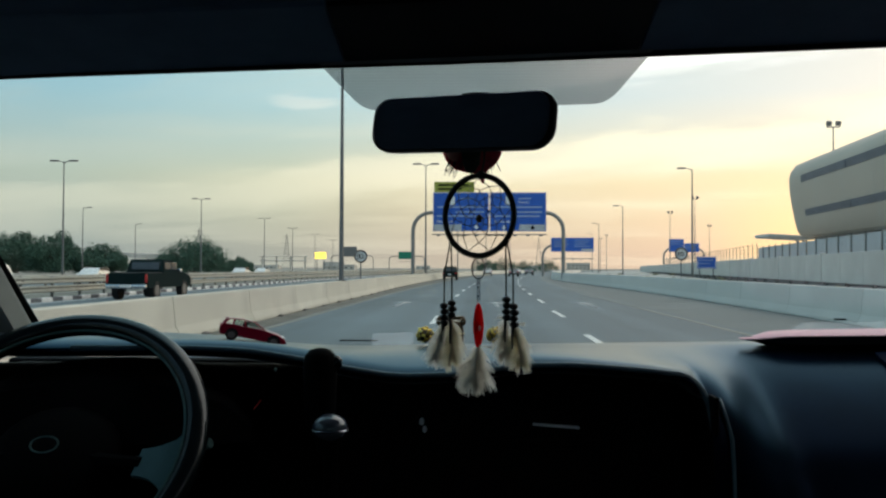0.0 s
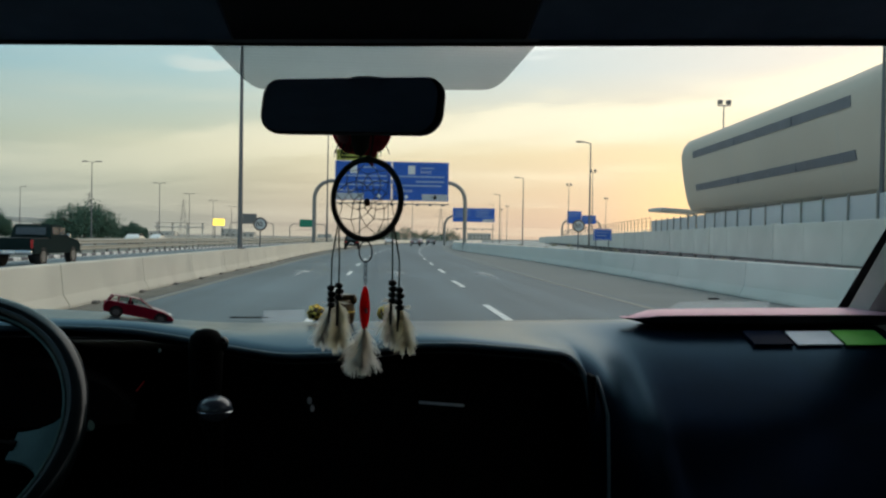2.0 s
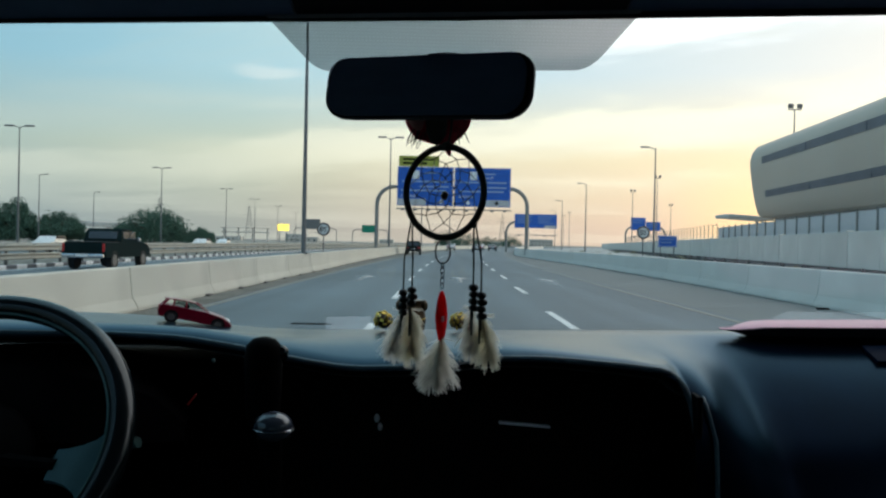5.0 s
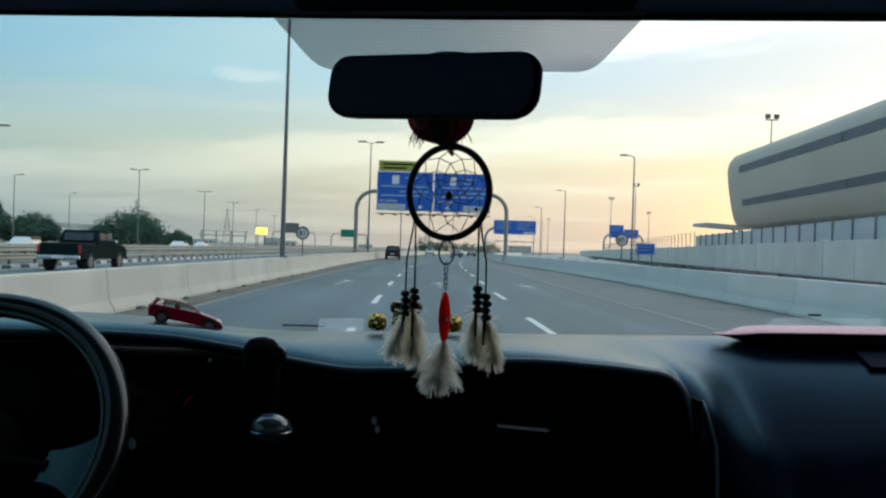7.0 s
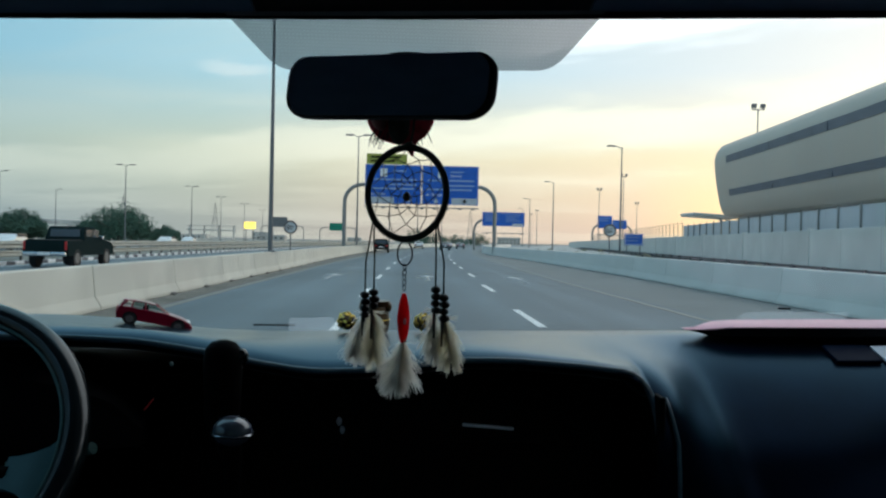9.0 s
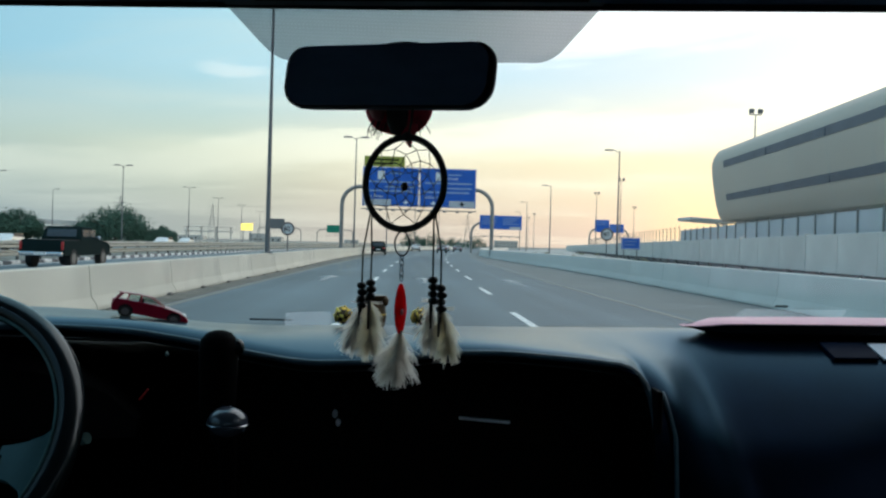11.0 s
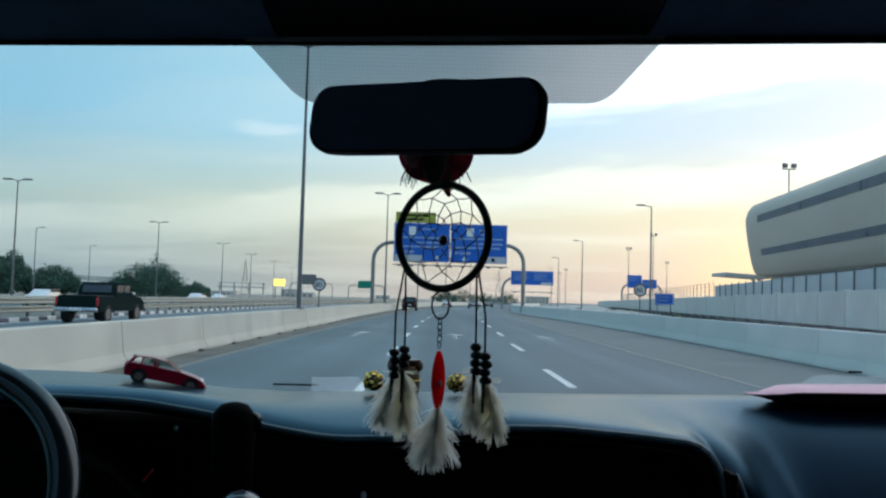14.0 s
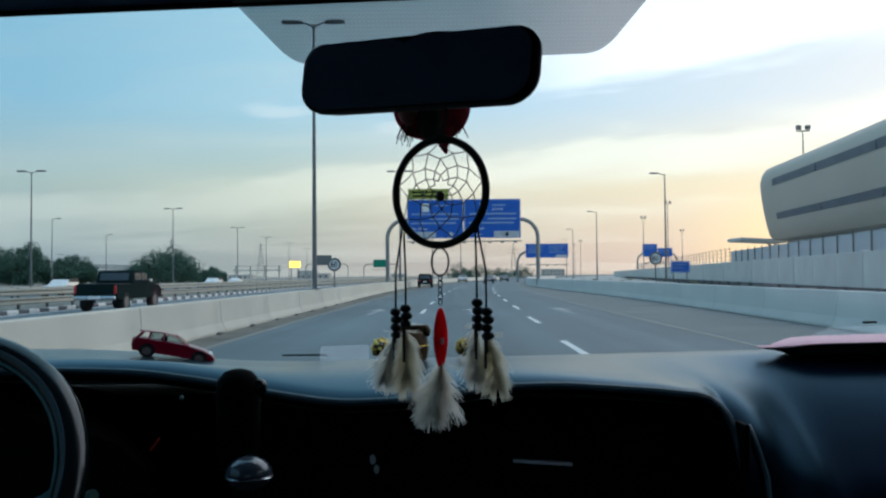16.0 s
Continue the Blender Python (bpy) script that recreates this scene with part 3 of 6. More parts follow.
jl = done("barrier_section", jersey(0.90, 0.60, 5.97), True, 25)
jr = done("barrier_section", jersey(1.0, 0.60, 5.97), True, 25)
jl.materials.append(M["concrete"])
jr.materials.append(M["pale"])
lb = barrier("concrete_barrier", left_line, -66, 70, 6.0, jl, "cream concrete median barrier of jointed sections")
stud = done("reflector_stud", box(0.12, 0.24, 0.07, bevel=0.02, seg=1), False)
for k in range(48):
    y = 34.6 + 3.7 * k
    part("reflector_stud", stud, M["rust"], lb, "small dark stud at the foot of the barrier" if k == 0 else "", at=tx(left_line(y) + 0.37, y, 0.034))
barrier("concrete_barrier", right_line, -66, 76, 6.0, jr, "pale grey concrete roadside barrier of jointed sections")

# ---------------------------------------------------------------- guard rails


def guard_rail(x, y0, y1, step, label, mats, h=0.78, line=None, base=0.05, beams=(0.0,)):
    line = line or (lambda y: x + bend(y))
    g = thing("guard_rail", (0, 0, 0), label, "guard rail", group="guard rails along the median", kind="structure")
    o = [(0.0, 0), (0.06, 0.03), (0.06, 0.09), (0.0, 0.14), (0.0, 0.18), (0.06, 0.23), (0.06, 0.29), (0.0, 0.32)]
    o = [(a, b) for a, b in o] + [(a - 0.012, b) for a, b in reversed(o)]
    for drop in beams:
        part("rail", loft([[(line(y) + a, y, base - 0.05 + h - drop - 0.32 + b) for a, b in o] for y in range(y0, y1 + 1, 20)]), mats, g)
    post = done("post", box(0.12, 0.10, h + 0.02, tx(0, 0, (h - 0.06) / 2), bevel=0.01, seg=1), False)
    block = done("spacer_block", box(0.14, 0.16, 0.22, bevel=0.01, seg=1), False)
    for y in range(y0, y1, step):
        part("post", post, M["rust"], g, at=tx(line(y) - 0.16, y, base))
        part("spacer_block", block, M["rust"], g, at=tx(line(y) - 0.09, y, base - 0.05 + h - 0.15))


guard_rail(0, 10, 290, 3, "double galvanised steel guard rail behind the painted kerb", M["steel"], 1.0, lambda y: median_line(y) - 0.9, 0.1, (0.0, 0.40))
guard_rail(0, 10, 290, 4, "galvanised steel guard rail across the gravel median", M["steel"], 0.95, lambda y: median_line(y) - 7.0, 0.1)
guard_rail(0, 34, 234, 4, "low weathered dark guard rail at the foot of the wall", M["rust"], 0.42, lambda y: wall_line(y) - 1.3, 0.5)
guard_rail(0, 34, 234, 4, "low weathered dark guard rail on the sandy verge", M["rust"], 0.38, lambda y: wall_line(y) - 2.6, 0.4)

# loose scrub and rubble on the verge, one mesh
sb = bm_new()
for k in range(110):
    y = random.uniform(25, 200)
    x = random.uniform(11.5 + bend(y), max(13 + bend(y), wall_line(y) - 0.5))
    s = random.uniform(0.10, 0.42)
    ball(s, s * random.uniform(0.8, 1.6), s * random.uniform(0.4, 0.8), tx(x, y, 0.05 + 0.6 * min(1, (x - 10.15 - bend(y)) / max(3, wall_line(y) - 10.15 - bend(y))) + s * 0.15) @ pose(0, 0, 0, 0, 0, random.uniform(0, 360)), 1, sb)
for v in sb.verts:
    v.co += Vector((random.uniform(-0.07, 0.07), random.uniform(-0.07, 0.07), random.uniform(-0.05, 0.05)))
tagged(part("scrub", sb, M["scrub"], smooth=False), "dry scrub tufts and rubble scattered on the sandy verge", "scrub", kind="stuff")

# ---------------------------------------------------------------- boundary wall and fence


bw = thing("boundary_wall", (0, 0, 0), "long whitish boundary wall of concrete panels", "wall", kind="structure")
ANG = math.degrees(math.atan(0.145))
wp = done("wall_panel", box(0.22, 4.02, 1.75, tx(0, 0, 0.875), bevel=0.015, seg=1), False)
wp.materials.append(M["pale"])
wpost = done("pilaster", box(0.30, 0.22, 1.82, tx(0, 0, 0.91), bevel=0.02, seg=1), False)
for k in range(75):
    y = 34 + 4 * k
    part("wall_panel", wp, None, bw, at=pose(wall_line(y), y, 0.62, 0, 0, -ANG))
    if k % 3 == 0:
        part("pilaster", wpost, M["pale"], bw, at=pose(wall_line(y - 2), y - 2, 0.62, 0, 0, -ANG))
fence = thing("fence", (0, 0, 0), "tall fence of pale panels on dark steel posts", "fence", kind="structure")
fpost = done("post", box(0.08, 0.08, 2.8, tx(0, 0, 1.4), bevel=0.008, seg=1), False)
fpan = done("panel", box(0.03, 2.48, 1.15, tx(0, 0, 2.12), bevel=0.006, seg=1), False)
for k in range(27):
    y = 36 + 2.6 * k
    part("post", fpost, M["gantry"], fence, at=pose(wall_line(y) + 0.9, y, 0.65, 0, 0, -ANG))
    part("panel", fpan, M["greyp"], fence, at=pose(wall_line(y + 1.3) + 0.95, y + 1.3, 0.65, 0, 0, -ANG))
mesh_fence = thing("fence", (0, 0, 0), "thin wire fence with cranked steel posts", "fence", kind="structure")
ppost = done("post", tube([(0, 0, 0), (0, 0, 2.85), (-0.10, 0, 3.1)], 0.032, 6), False)
for k in range(52):
    y = 107 + 2.4 * k
    part("post", ppost, M["pole"], mesh_fence, at=tx(wall_line(y) + 1, y, 0.65))
for z in (2.6, 2.95, 3.3, 3.6):
    part("wire", tube([(wall_line(107) + 1, 107, z), (wall_line(229.4) + 1, 229.4, z)], 0.012, 5), M["pole"], mesh_fence)

# ---------------------------------------------------------------- the stadium


def stadium():
    """A long building with a rounded, outward-leaning clad shell over a plinth."""
    s = thing("stadium", (28, 60, 0), "long tan-clad stadium with dark window strips and a rounded end", "building")
    # plan of the outer face, from the near end to the rounded far end
    plan = []
    for y in (-60, -40, -20, 0, 20, 40, 60, 76, 90, 99, 106):
        plan.append((max(25.6 + 0.075 * (y - 86) - 0.0012 * max(0, 86 - y) ** 2, 19.5), y))
    cx, cy = plan[-1][0] + 5.0, 106
    for a in range(10, 91, 10):
        plan.append((cx - 5.0 * math.cos(radians(a)), cy + 5.0 * math.sin(radians(a))))
    plan += [(cx + 16, cy + 6), (cx + 30, cy + 3), (cx + 30, -60)]
    # section: outward offset and height
    sect = [(1.9, 4.3), (1.0, 4.4), (0.72, 4.8), (0.50, 5.6), (0.28, 6.8), (0.08, 8.2), (0.0, 9.3), (0.16, 10.0), (0.55, 10.55), (1.5, 10.95), (5.3, 11.1)]
    n = len(plan)
    nor = []
    for i, p in enumerate(plan):
        a, b = Vector(plan[max(0, i - 1)]), Vector(plan[min(n - 1, i + 1)])
        d = (b - a).normalized()
        nor.append(Vector((d.y, -d.x)))
    org = Vector((28, 60, 0))
    rings = []
    for off, z in sect:
        rings.append([Vector((plan[i][0] + nor[i].x * off, plan[i][1] + nor[i].y * off, z)) - org for i in range(n)])
    b = loft(rings, True, False)
    b.faces.new([v for v in b.verts if abs(v.co.z - 11.1) < 1e-4])
    bmesh.ops.recalc_face_normals(b, faces=b.faces[:])
    part("shell", b, M["clad"], s, "tan metal cladding, rounded at the top")
    # plinth
    rings = [[Vector((plan[i][0] + nor[i].x * 2.2, plan[i][1] + nor[i].y * 2.2, z)) - org for i in range(n)] for z in (-0.06, 4.35)]
    part("plinth", loft(rings), M["plinth"], s, "grey recessed ground storey")
    # window strips, set into the shell
    def face(y, z):
        x = float(np.interp(y, [p[1] for p in plan[:11]], [p[0] for p in plan[:11]]))
        off = float(np.interp(z, [q[1] for q in sect], [q[0] for q in sect]))
        return x + off

    def strip(y0, y1, z0, z1):
        ys = np.linspace(y0, y1, 12)
        rr = []
        for y in ys:
            rr.append([Vector((face(y, z) + d, y, z)) - org for z, d in ((z0, -0.04), (z1, -0.04), (z1, 0.3), (z0, 0.3))])
        w = part("window_strip", loft(rr), M["strip"], s, "long dark ribbon window")
        for y in ys[3:-1:4]:
            part("mullion", box(0.06, 0.07, z1 - z0, tx(*(Vector((face(y, (z0 + z1) / 2) - 0.05, y, (z0 + z1) / 2)) - org)), bevel=0.006, seg=1), M["strip"], w)

    strip(74, 103.5, 8.75, 9.35)
    strip(-50, 66, 8.7, 9.45)
    strip(74, 103.5, 5.95, 6.5)
    strip(-50, 66, 5.85, 6.6)
    # seams of the cladding
    for y in range(-56, 108, 6):
        rr = []
        for z in np.linspace(4.9, 9.9, 9):
            rr.append([Vector((face(y, z) + d, y + e, z)) - org for d, e in ((-0.008, -0.02), (-0.008, 0.02), (0.1, 0.02), (0.1, -0.02))])
        part("seam", loft(rr), M["plinth"], s)
    for k in range(26):
        y = -50 + 6 * k
        part("column", tube([Vector((face(y, 4.4) + 0.6, y, -0.06)) - org, Vector((face(y, 4.4) + 0.6, y, 4.1)) - org], 0.2, 10), M["plinth"], s)
    return s


stadium()
cano = thing("canopy", (31.5, 114, 0), "flat dark entrance canopy on slanted legs", "canopy")
part("roof", box(4.4, 4, 0.34, tx(-2.3, 0, 4.55) @ pose(0, 0, 0, 0, 3, 0), bevel=0.12), M["plinth"], cano)
for x in (-1.3, -0.7):
    part("leg", tube([(x + 0.9, 0, -0.06), (x + 0.8, 0, 3.4), (x, 0, 4.45)], 0.14, 8), M["plinth"], cano)
for c, sz in (((52, -92, 0), (34, 44, 9.0)), ((46, -150, 0), (30, 40, 8.0))):
    h = thing("hall", c, "low tan hall with a rounded roof beside the stadium", "building")
    rings = []
    for k in range(9):
        a = math.pi * k / 8
        rings.append([(-math.cos(a) * sz[0] / 2, y, -0.06 + sz[2] * math.sin(a) ** 0.5) for y in (-sz[1] / 2, sz[1] / 2)])
    rings = [[r[0] for r in rings], [r[1] for r in rings]]
    part("shell", loft(rings), M["clad"], h)

# ---------------------------------------------------------------- road lamps


def lamp_mast(h, r, double, arm=2.2, flood=False):
    """A tapered mast with one or two arms; returns the thing at the origin."""
    p = thing("street_lamp", (0, 0, 0), "tall tapered steel street lamp" + (" with two arms" if double else " with floodlights" if flood else " with one arm"), "street lamp", group="lamps along the motorway")
    part("foot_plate", box(r * 4, r * 4, 0.05, tx(0, 0, 0.025), bevel=0.01, seg=1), M["pole"], p)
    part("mast", tube([(0, 0, 0), (0, 0, h * 0.5), (0, 0, h)], [r, r * 0.72, r * 0.45], 10), M["pole"], p)
    if flood:
        bar = part("crossbar", box(1.2, 0.10, 0.10, tx(0, 0, h), bevel=0.01, seg=1), M["pole"], p)
        for x in (-0.4, 0.4):
            part("floodlight", box(0.42, 0.3, 0.4, tx(x, -0.1, h + 0.3) @ pose(0, 0, 0, 20, 0, 0), bevel=0.05), M["pole"], bar)
        return p
    for sgn in ((-1, 1) if double else (-1,)):
        a = part("arm", tube([(0, 0, h - 0.15), (sgn * arm * 0.5, 0, h + 0.05), (sgn * arm, 0, h + 0.12)], [r * 0.4, r * 0.33, r * 0.3], 7), M["pole"], p)
        part("lamp_head", box(0.95, 0.34, 0.16, tx(sgn * (arm + 0.3), 0, h + 0.12), bevel=0.06), M["pole"], a)
    return p


med = lamp_mast(12.4, 0.115, True, 0.7)
med.matrix_basis = tx(left_line(70.7), 70.7, 0.88)
for y in (20, 129, 184, 240, 296):
    copy_thing(med, tx(left_line(y), y, 0.88))
for x, y in ((-42.7, 118), (-44.1, 167), (-47.3, 221), (-51.1, 268), (-53.3, 313), (-57, 370), (-41, 68)):
    copy_thing(med, tx(x, y, -0.06))
single = lamp_mast(12.6, 0.13, False, 0.9)
single.matrix_basis = tx(23.7, 127, -0.06)
for x, y in ((21.5, 66), (25.7, 185), (29.8, 245), (36, 305)):
    copy_thing(single, tx(x, y, -0.06))
for x, y in ((-74, 190), (-88, 250)):
    copy_thing(single, pose(x, y, -0.06, 0, 0, 180))
fl = lamp_mast(14.0, 0.11, False, flood=True)
fl.matrix_basis = tx(31.0, 107, -0.06)
for x, y in ((38.6, 186), (43, 226), (67.5, 286), (48.6, 360), (52, 400)):
    copy_thing(fl, tx(x, y, -0.06))

# ---------------------------------------------------------------- gantries and signs


def text_on(body, s, x, z, size, mat_, y=-0.09):
    cu = bpy.data.curves.new("lettering", "FONT")
    cu.body, cu.size, cu.extrude = body, size, 0.004
    cu.materials.append(mat_)
    ob = new("lettering", cu)
    ob.parent = s
    ob.matrix_basis = pose(x, y, z, 90, 0, 0)
    return ob


def bar(s, x0, x1, z, h, mat_=None, y=-0.085):
    part("text_bar", box(x1 - x0, 0.012, h * 0.72, tx((x0 + x1) / 2, y, z), bevel=0.004, seg=1), mat_ or M["legend"], s, smooth=False)


def down_arrow(s, x, z, w=0.9, mat_=None):
    o = [(-0.5, 0.10), (0, -0.28), (0.5, 0.10), (0.14, 0.02), (0.14, 0.30), (-0.14, 0.30), (-0.14, 0.02)]
    part("arrow", prism([(a * w, c * w) for a, c in o], 0.012, tx(x, -0.085, z)), mat_ or M["white"], s, smooth=False)


def sign_panel(g, name, x0, x1, z0, z1, color, label, frame=True):
    """A flat sign with a white rim; returns it with its origin at the lower left."""
    w, h = x1 - x0, z1 - z0
    p = part(name, box(w, 0.12, h, tx(w / 2, 0, h / 2), bevel=0.02, seg=1), color, g, label, at=tx(x0, 0, z0))
    if frame:
        for a, b, c, d in ((0.06, w - 0.06, 0.06, 0.10), (0.06, w - 0.06, h - 0.10, h - 0.06)):
            part("rim", box(b - a, 0.012, d - c, tx((a + b) / 2, -0.064, (c + d) / 2)), M["white"], p, smooth=False)
        for a in (0.06, w - 0.10):
            part("rim", box(0.04, 0.012, h - 0.2, tx(a + 0.02, -0.064, h / 2)), M["white"], p, smooth=False)
    return p


def gantry(at, x0, x1, z_beam, label, left=True, right=True, r=0.24, lamps=True, sign=(0, 0)):
    """Two posts that curve over into a beam; x0, x1: the posts."""
    g = thing("sign_gantry", at, label, "sign gantry", group="sign gantries over the motorway")
    rad = 2.2
    for side, x in ((1, x0), (-1, x1)):
        if (side == 1 and not left) or (side == -1 and not right):
            continue
        pts = [(x, 0.35, -0.05), (x, 0.35, z_beam - rad)]
        for a in range(15, 91, 15):
            pts.append((x + side * rad * (1 - math.cos(radians(a))), 0.35, z_beam - rad + rad * math.sin(radians(a))))
        post = part("post", tube(pts, r, 12), M["gantry"], g, "curved grey steel post")
        part("base_plate", box(r * 3.4, r * 3.4, 0.10, tx(x, 0.35, 0.0), bevel=0.02, seg=1), M["gantry"], post)
    part("beam", tube([(x0 + rad if left else x0, 0.35, z_beam), (x1 - rad if right else x1, 0.35, z_beam)], r * 0.9, 12), M["gantry"], g)
    if lamps:
        (a, b), zb = sign, z_beam - 2.3
        cat = part("catwalk", box(b - a, 0.35, 0.12, tx((a + b) / 2, -0.55, zb - 0.40), bevel=0.02, seg=1), M["gantry"], g)
        n = max(3, int((b - a) / 1.5))
        for k in range(n):
            x = a + (k + 0.5) * (b - a) / n
            part("sign_light", box(0.42, 0.30, 0.14, tx(x, -0.75, zb - 0.55), bevel=0.03, seg=1), M["pole"], cat)
            part("bracket", box(0.07, 0.9, 0.07, tx(x, -0.1, zb - 0.42)), M["pole"], cat)
    return g


g1 = gantry((1.5, 136, 0), -9.4, 8.95, 8.3, "steel gantry with a large blue direction sign and a yellow-green tab", sign=(-7.0, 6.9))
p = sign_panel(g1, "sign", -6.95, -0.12, 6.0, 10.75, M["blue"], "blue direction sign with white writing")
p2 = sign_panel(g1, "sign", -0.02, 6.85, 6.0, 10.75, M["blue"], "blue direction sign with white writing")
tab = sign_panel(g1, "exit_tab", -6.8, -1.9, 10.79, 12.05, M["lime"], "yellow-green exit tab", False)
bar(tab, 0.5, 4.2, 0.85, 0.28, M["fascia"])
bar(tab, 0.5, 3.4, 0.38, 0.28, M["fascia"])
for q, sx in ((p, 0.35), (p2, 0.45)):
    crest = part("route_shield", box(0.85, 0.012, 1.05, tx(sx + 1.9, -0.085, 3.75), bevel=0.004, seg=1), M["white"], q, smooth=False)
    bar(q, sx + 3.0, sx + 4.6, 4.0, 0.22)
    for k, (a, b) in enumerate(((0.2, 5.9), (2.4, 5.9), (0.1, 5.6))):
        bar(q, sx + a, sx + b, (2.95, 2.35, 1.85)[k], 0.26)
text_on("(North)", p2, 3.4, 3.4, 0.42, M["white"])
text_on("Al Sharjah", p2, 0.5, 1.05, 0.48, M["white"])
text_on("Abu Dhabi", p, 0.4, 1.05, 0.48, M["white"])
for q, a, b in ((p, 0.15, 3.5), (p2, 3.6, 6.7)):
    part("lane_panel", box(b - a, 0.012, 0.72, tx((a + b) / 2, -0.075, 0.48)), M["greyp"], q, smooth=False)
down_arrow(p2, 1.7, 0.45)
down_arrow(p2, 5.2, 0.45, 0.9, M["fascia"])
down_arrow(p, 5.3, 0.5)

g2 = gantry((19.0, 206, 0), -5.8, 0.8, 6.2, "steel gantry with a blue direction sign over a slip road", right=False, r=0.24, sign=(-4.2, 4.4))
q = sign_panel(g2, "sign", -4.2, 4.4, 4.9, 7.75, M["blue"], "blue direction sign with white writing")
part("lane_panel", box(2.2, 0.012, 0.5, tx(7.2, -0.075, 0.36)), M["greyp"], q, smooth=False)
for k in range(4):
    bar(q, 0.5, 3.6 - 0.4 * (k % 2), 2.35 - 0.42 * k, 0.17)
    bar(q, 4.7, 8.0 - 0.5 * (k % 3), 2.35 - 0.42 * k, 0.17)
g3 = gantry((54.5, 262, 0), -5.2, 5.4, 7.0, "steel gantry with two staggered blue signs", r=0.24, sign=(-4.0, 4.1))
q = sign_panel(g3, "sign", -3.9, 0.0, 6.0, 9.4, M["blue"], "blue direction sign")
bar(q, 0.4, 3.3, 2.7, 0.2), bar(q, 0.4, 2.9, 2.1, 0.2)
q = sign_panel(g3, "sign", 0.1, 4.0, 5.9, 8.3, M["blue"], "blue direction sign")
bar(q, 0.4, 3.3, 1.7, 0.2), bar(q, 0.4, 2.9, 1.1, 0.2)
g4 = gantry((-36, 470, 0), -9, 9, 7.5, "distant steel gantry with a green sign over the other carriageway", sign=(-5, 5))
sign_panel(g4, "sign", -4.2, 3.6, 6.0, 9.8, M["green"], "green direction sign", False)
g5 = gantry((-77, 560, 0), -13, 13, 9.0, "distant grey steel gantry over the far carriageway", sign=(-7, 7))
sign_panel(g5, "sign", -8.0, 3.0, 8.4, 14.5, M["pole"], "dark back of a road sign", False)

# green gantry passed further back
g6 = gantry((1.0, -125, 0), -8.4, 12.0, 7.9, "steel gantry with a green and a blue direction sign", sign=(-7.2, 8.6))
q = sign_panel(g6, "sign", -6.6, 1.4, 5.7, 8.4, M["green"], "green direction sign with white writing")
part("route_shield", box(0.85, 0.012, 0.95, tx(3.5, -0.085, 1.75), bevel=0.004, seg=1), M["lime"], q, smooth=False)
bar(q, 0.5, 3.0, 2.1, 0.22), bar(q, 4.4, 7.4, 2.1, 0.22), bar(q, 5.4, 7.4, 1.4, 0.22)
for x in (1.2, 4.0, 6.6):
    down_arrow(q, x, 0.45, 0.7)
q = sign_panel(g6, "sign", 1.8, 8.6, 5.7, 7.6, M["blue"], "blue direction sign with white writing")
bar(q, 1.2, 6.0, 1.35, 0.2), bar(q, 1.2, 6.3, 0.85, 0.2)
sign_panel(g6, "exit_tab", 4.6, 8.6, 7.64, 8.7, M["lime"], "yellow-green exit tab", False)

# arm sign passed further back
g7 = gantry((11.6, -60, 0), 0.0, 9.5, 6.6, "steel arm post with a blue direction sign over a slip road", right=False, r=0.34, sign=(1.6, 9.6))
q = sign_panel(g7, "sign", 1.6, 5.5, 5.4, 9.6, M["blue"], "blue direction sign with white writing")
text_on("Al Khawaneej", q, 1.1, 2.05, 0.42, M["white"])
text_on("Al Awir", q, 1.1, 1.45, 0.42, M["white"])
part("route_shield", box(0.6, 0.012, 0.7, tx(0.65, -0.085, 2.5), bevel=0.004, seg=1), M["lime"], q, smooth=False)
down_arrow(q, 2.3, 0.5, 0.7)
q = sign_panel(g7, "sign", 5.6, 9.5, 5.4, 9.6, M["blue"], "blue direction sign with white writing")
text_on("Jebel Ali", q, 1.1, 1.75, 0.42, M["white"])
text_on("Abu Dhabi", q, 1.1, 1.15, 0.42, M["white"])
part("lane_panel", box(3.6, 0.012, 0.7, tx(1.95, -0.075, 0.45)), M["greyp"], q, smooth=False)
down_arrow(q, 1.95, 0.5, 0.7, M["fascia"])

# information board passed at the start
ib = thing("information_board", (17.5, -235, 0), "large blue information board with rows of white writing", "sign board")
q = sign_panel(ib, "sign", -3.2, 3.2, 2.6, 9.2, M["blue"], "blue board with a white emblem disc")
part("header_strip", box(6.3, 0.012, 0.5, tx(3.2, -0.075, 6.3)), M["pinktop"], q, smooth=False)
part("emblem", tube([(3.0, -0.08, 5.3), (3.0, -0.09, 5.3)], 0.5, 24), M["white"], q)
for k in range(7):
    bar(q, 1.2 + 0.2 * (k % 2), 5.4 - 0.25 * (k % 3), 4.3 - 0.52 * k, 0.22)
for x in (-1.6, 1.6):
    part("post", box(0.22, 0.22, 2.8, tx(x, 0.2, 1.3), bevel=0.02, seg=1), M["rust"], ib)



def lattice_mast(x, y, h):
    """A slim open mast of two uprights with rungs between them."""
    m = thing("lattice_mast", (x, y, -0.06), "tall slim steel lattice mast with rungs beside the motorway", "mast")
    for sx in (-0.28, 0.28):
        part("upright", tube([(sx, 0, 0), (sx, 0, h)], 0.06, 8), M["pole"], m)
    for k in range(int(h / 0.55)):
        part("rung", box(0.50, 0.05, 0.07, tx(0, 0, 0.5 + 0.55 * k)), M["pole"], m, smooth=False)
    part("head", box(0.8, 0.3, 0.4, tx(0, 0, h + 0.2), bevel=0.04, seg=1), M["pole"], m)


lattice_mast(14.5, -222, 13.0)

# round speed signs and a small blue board


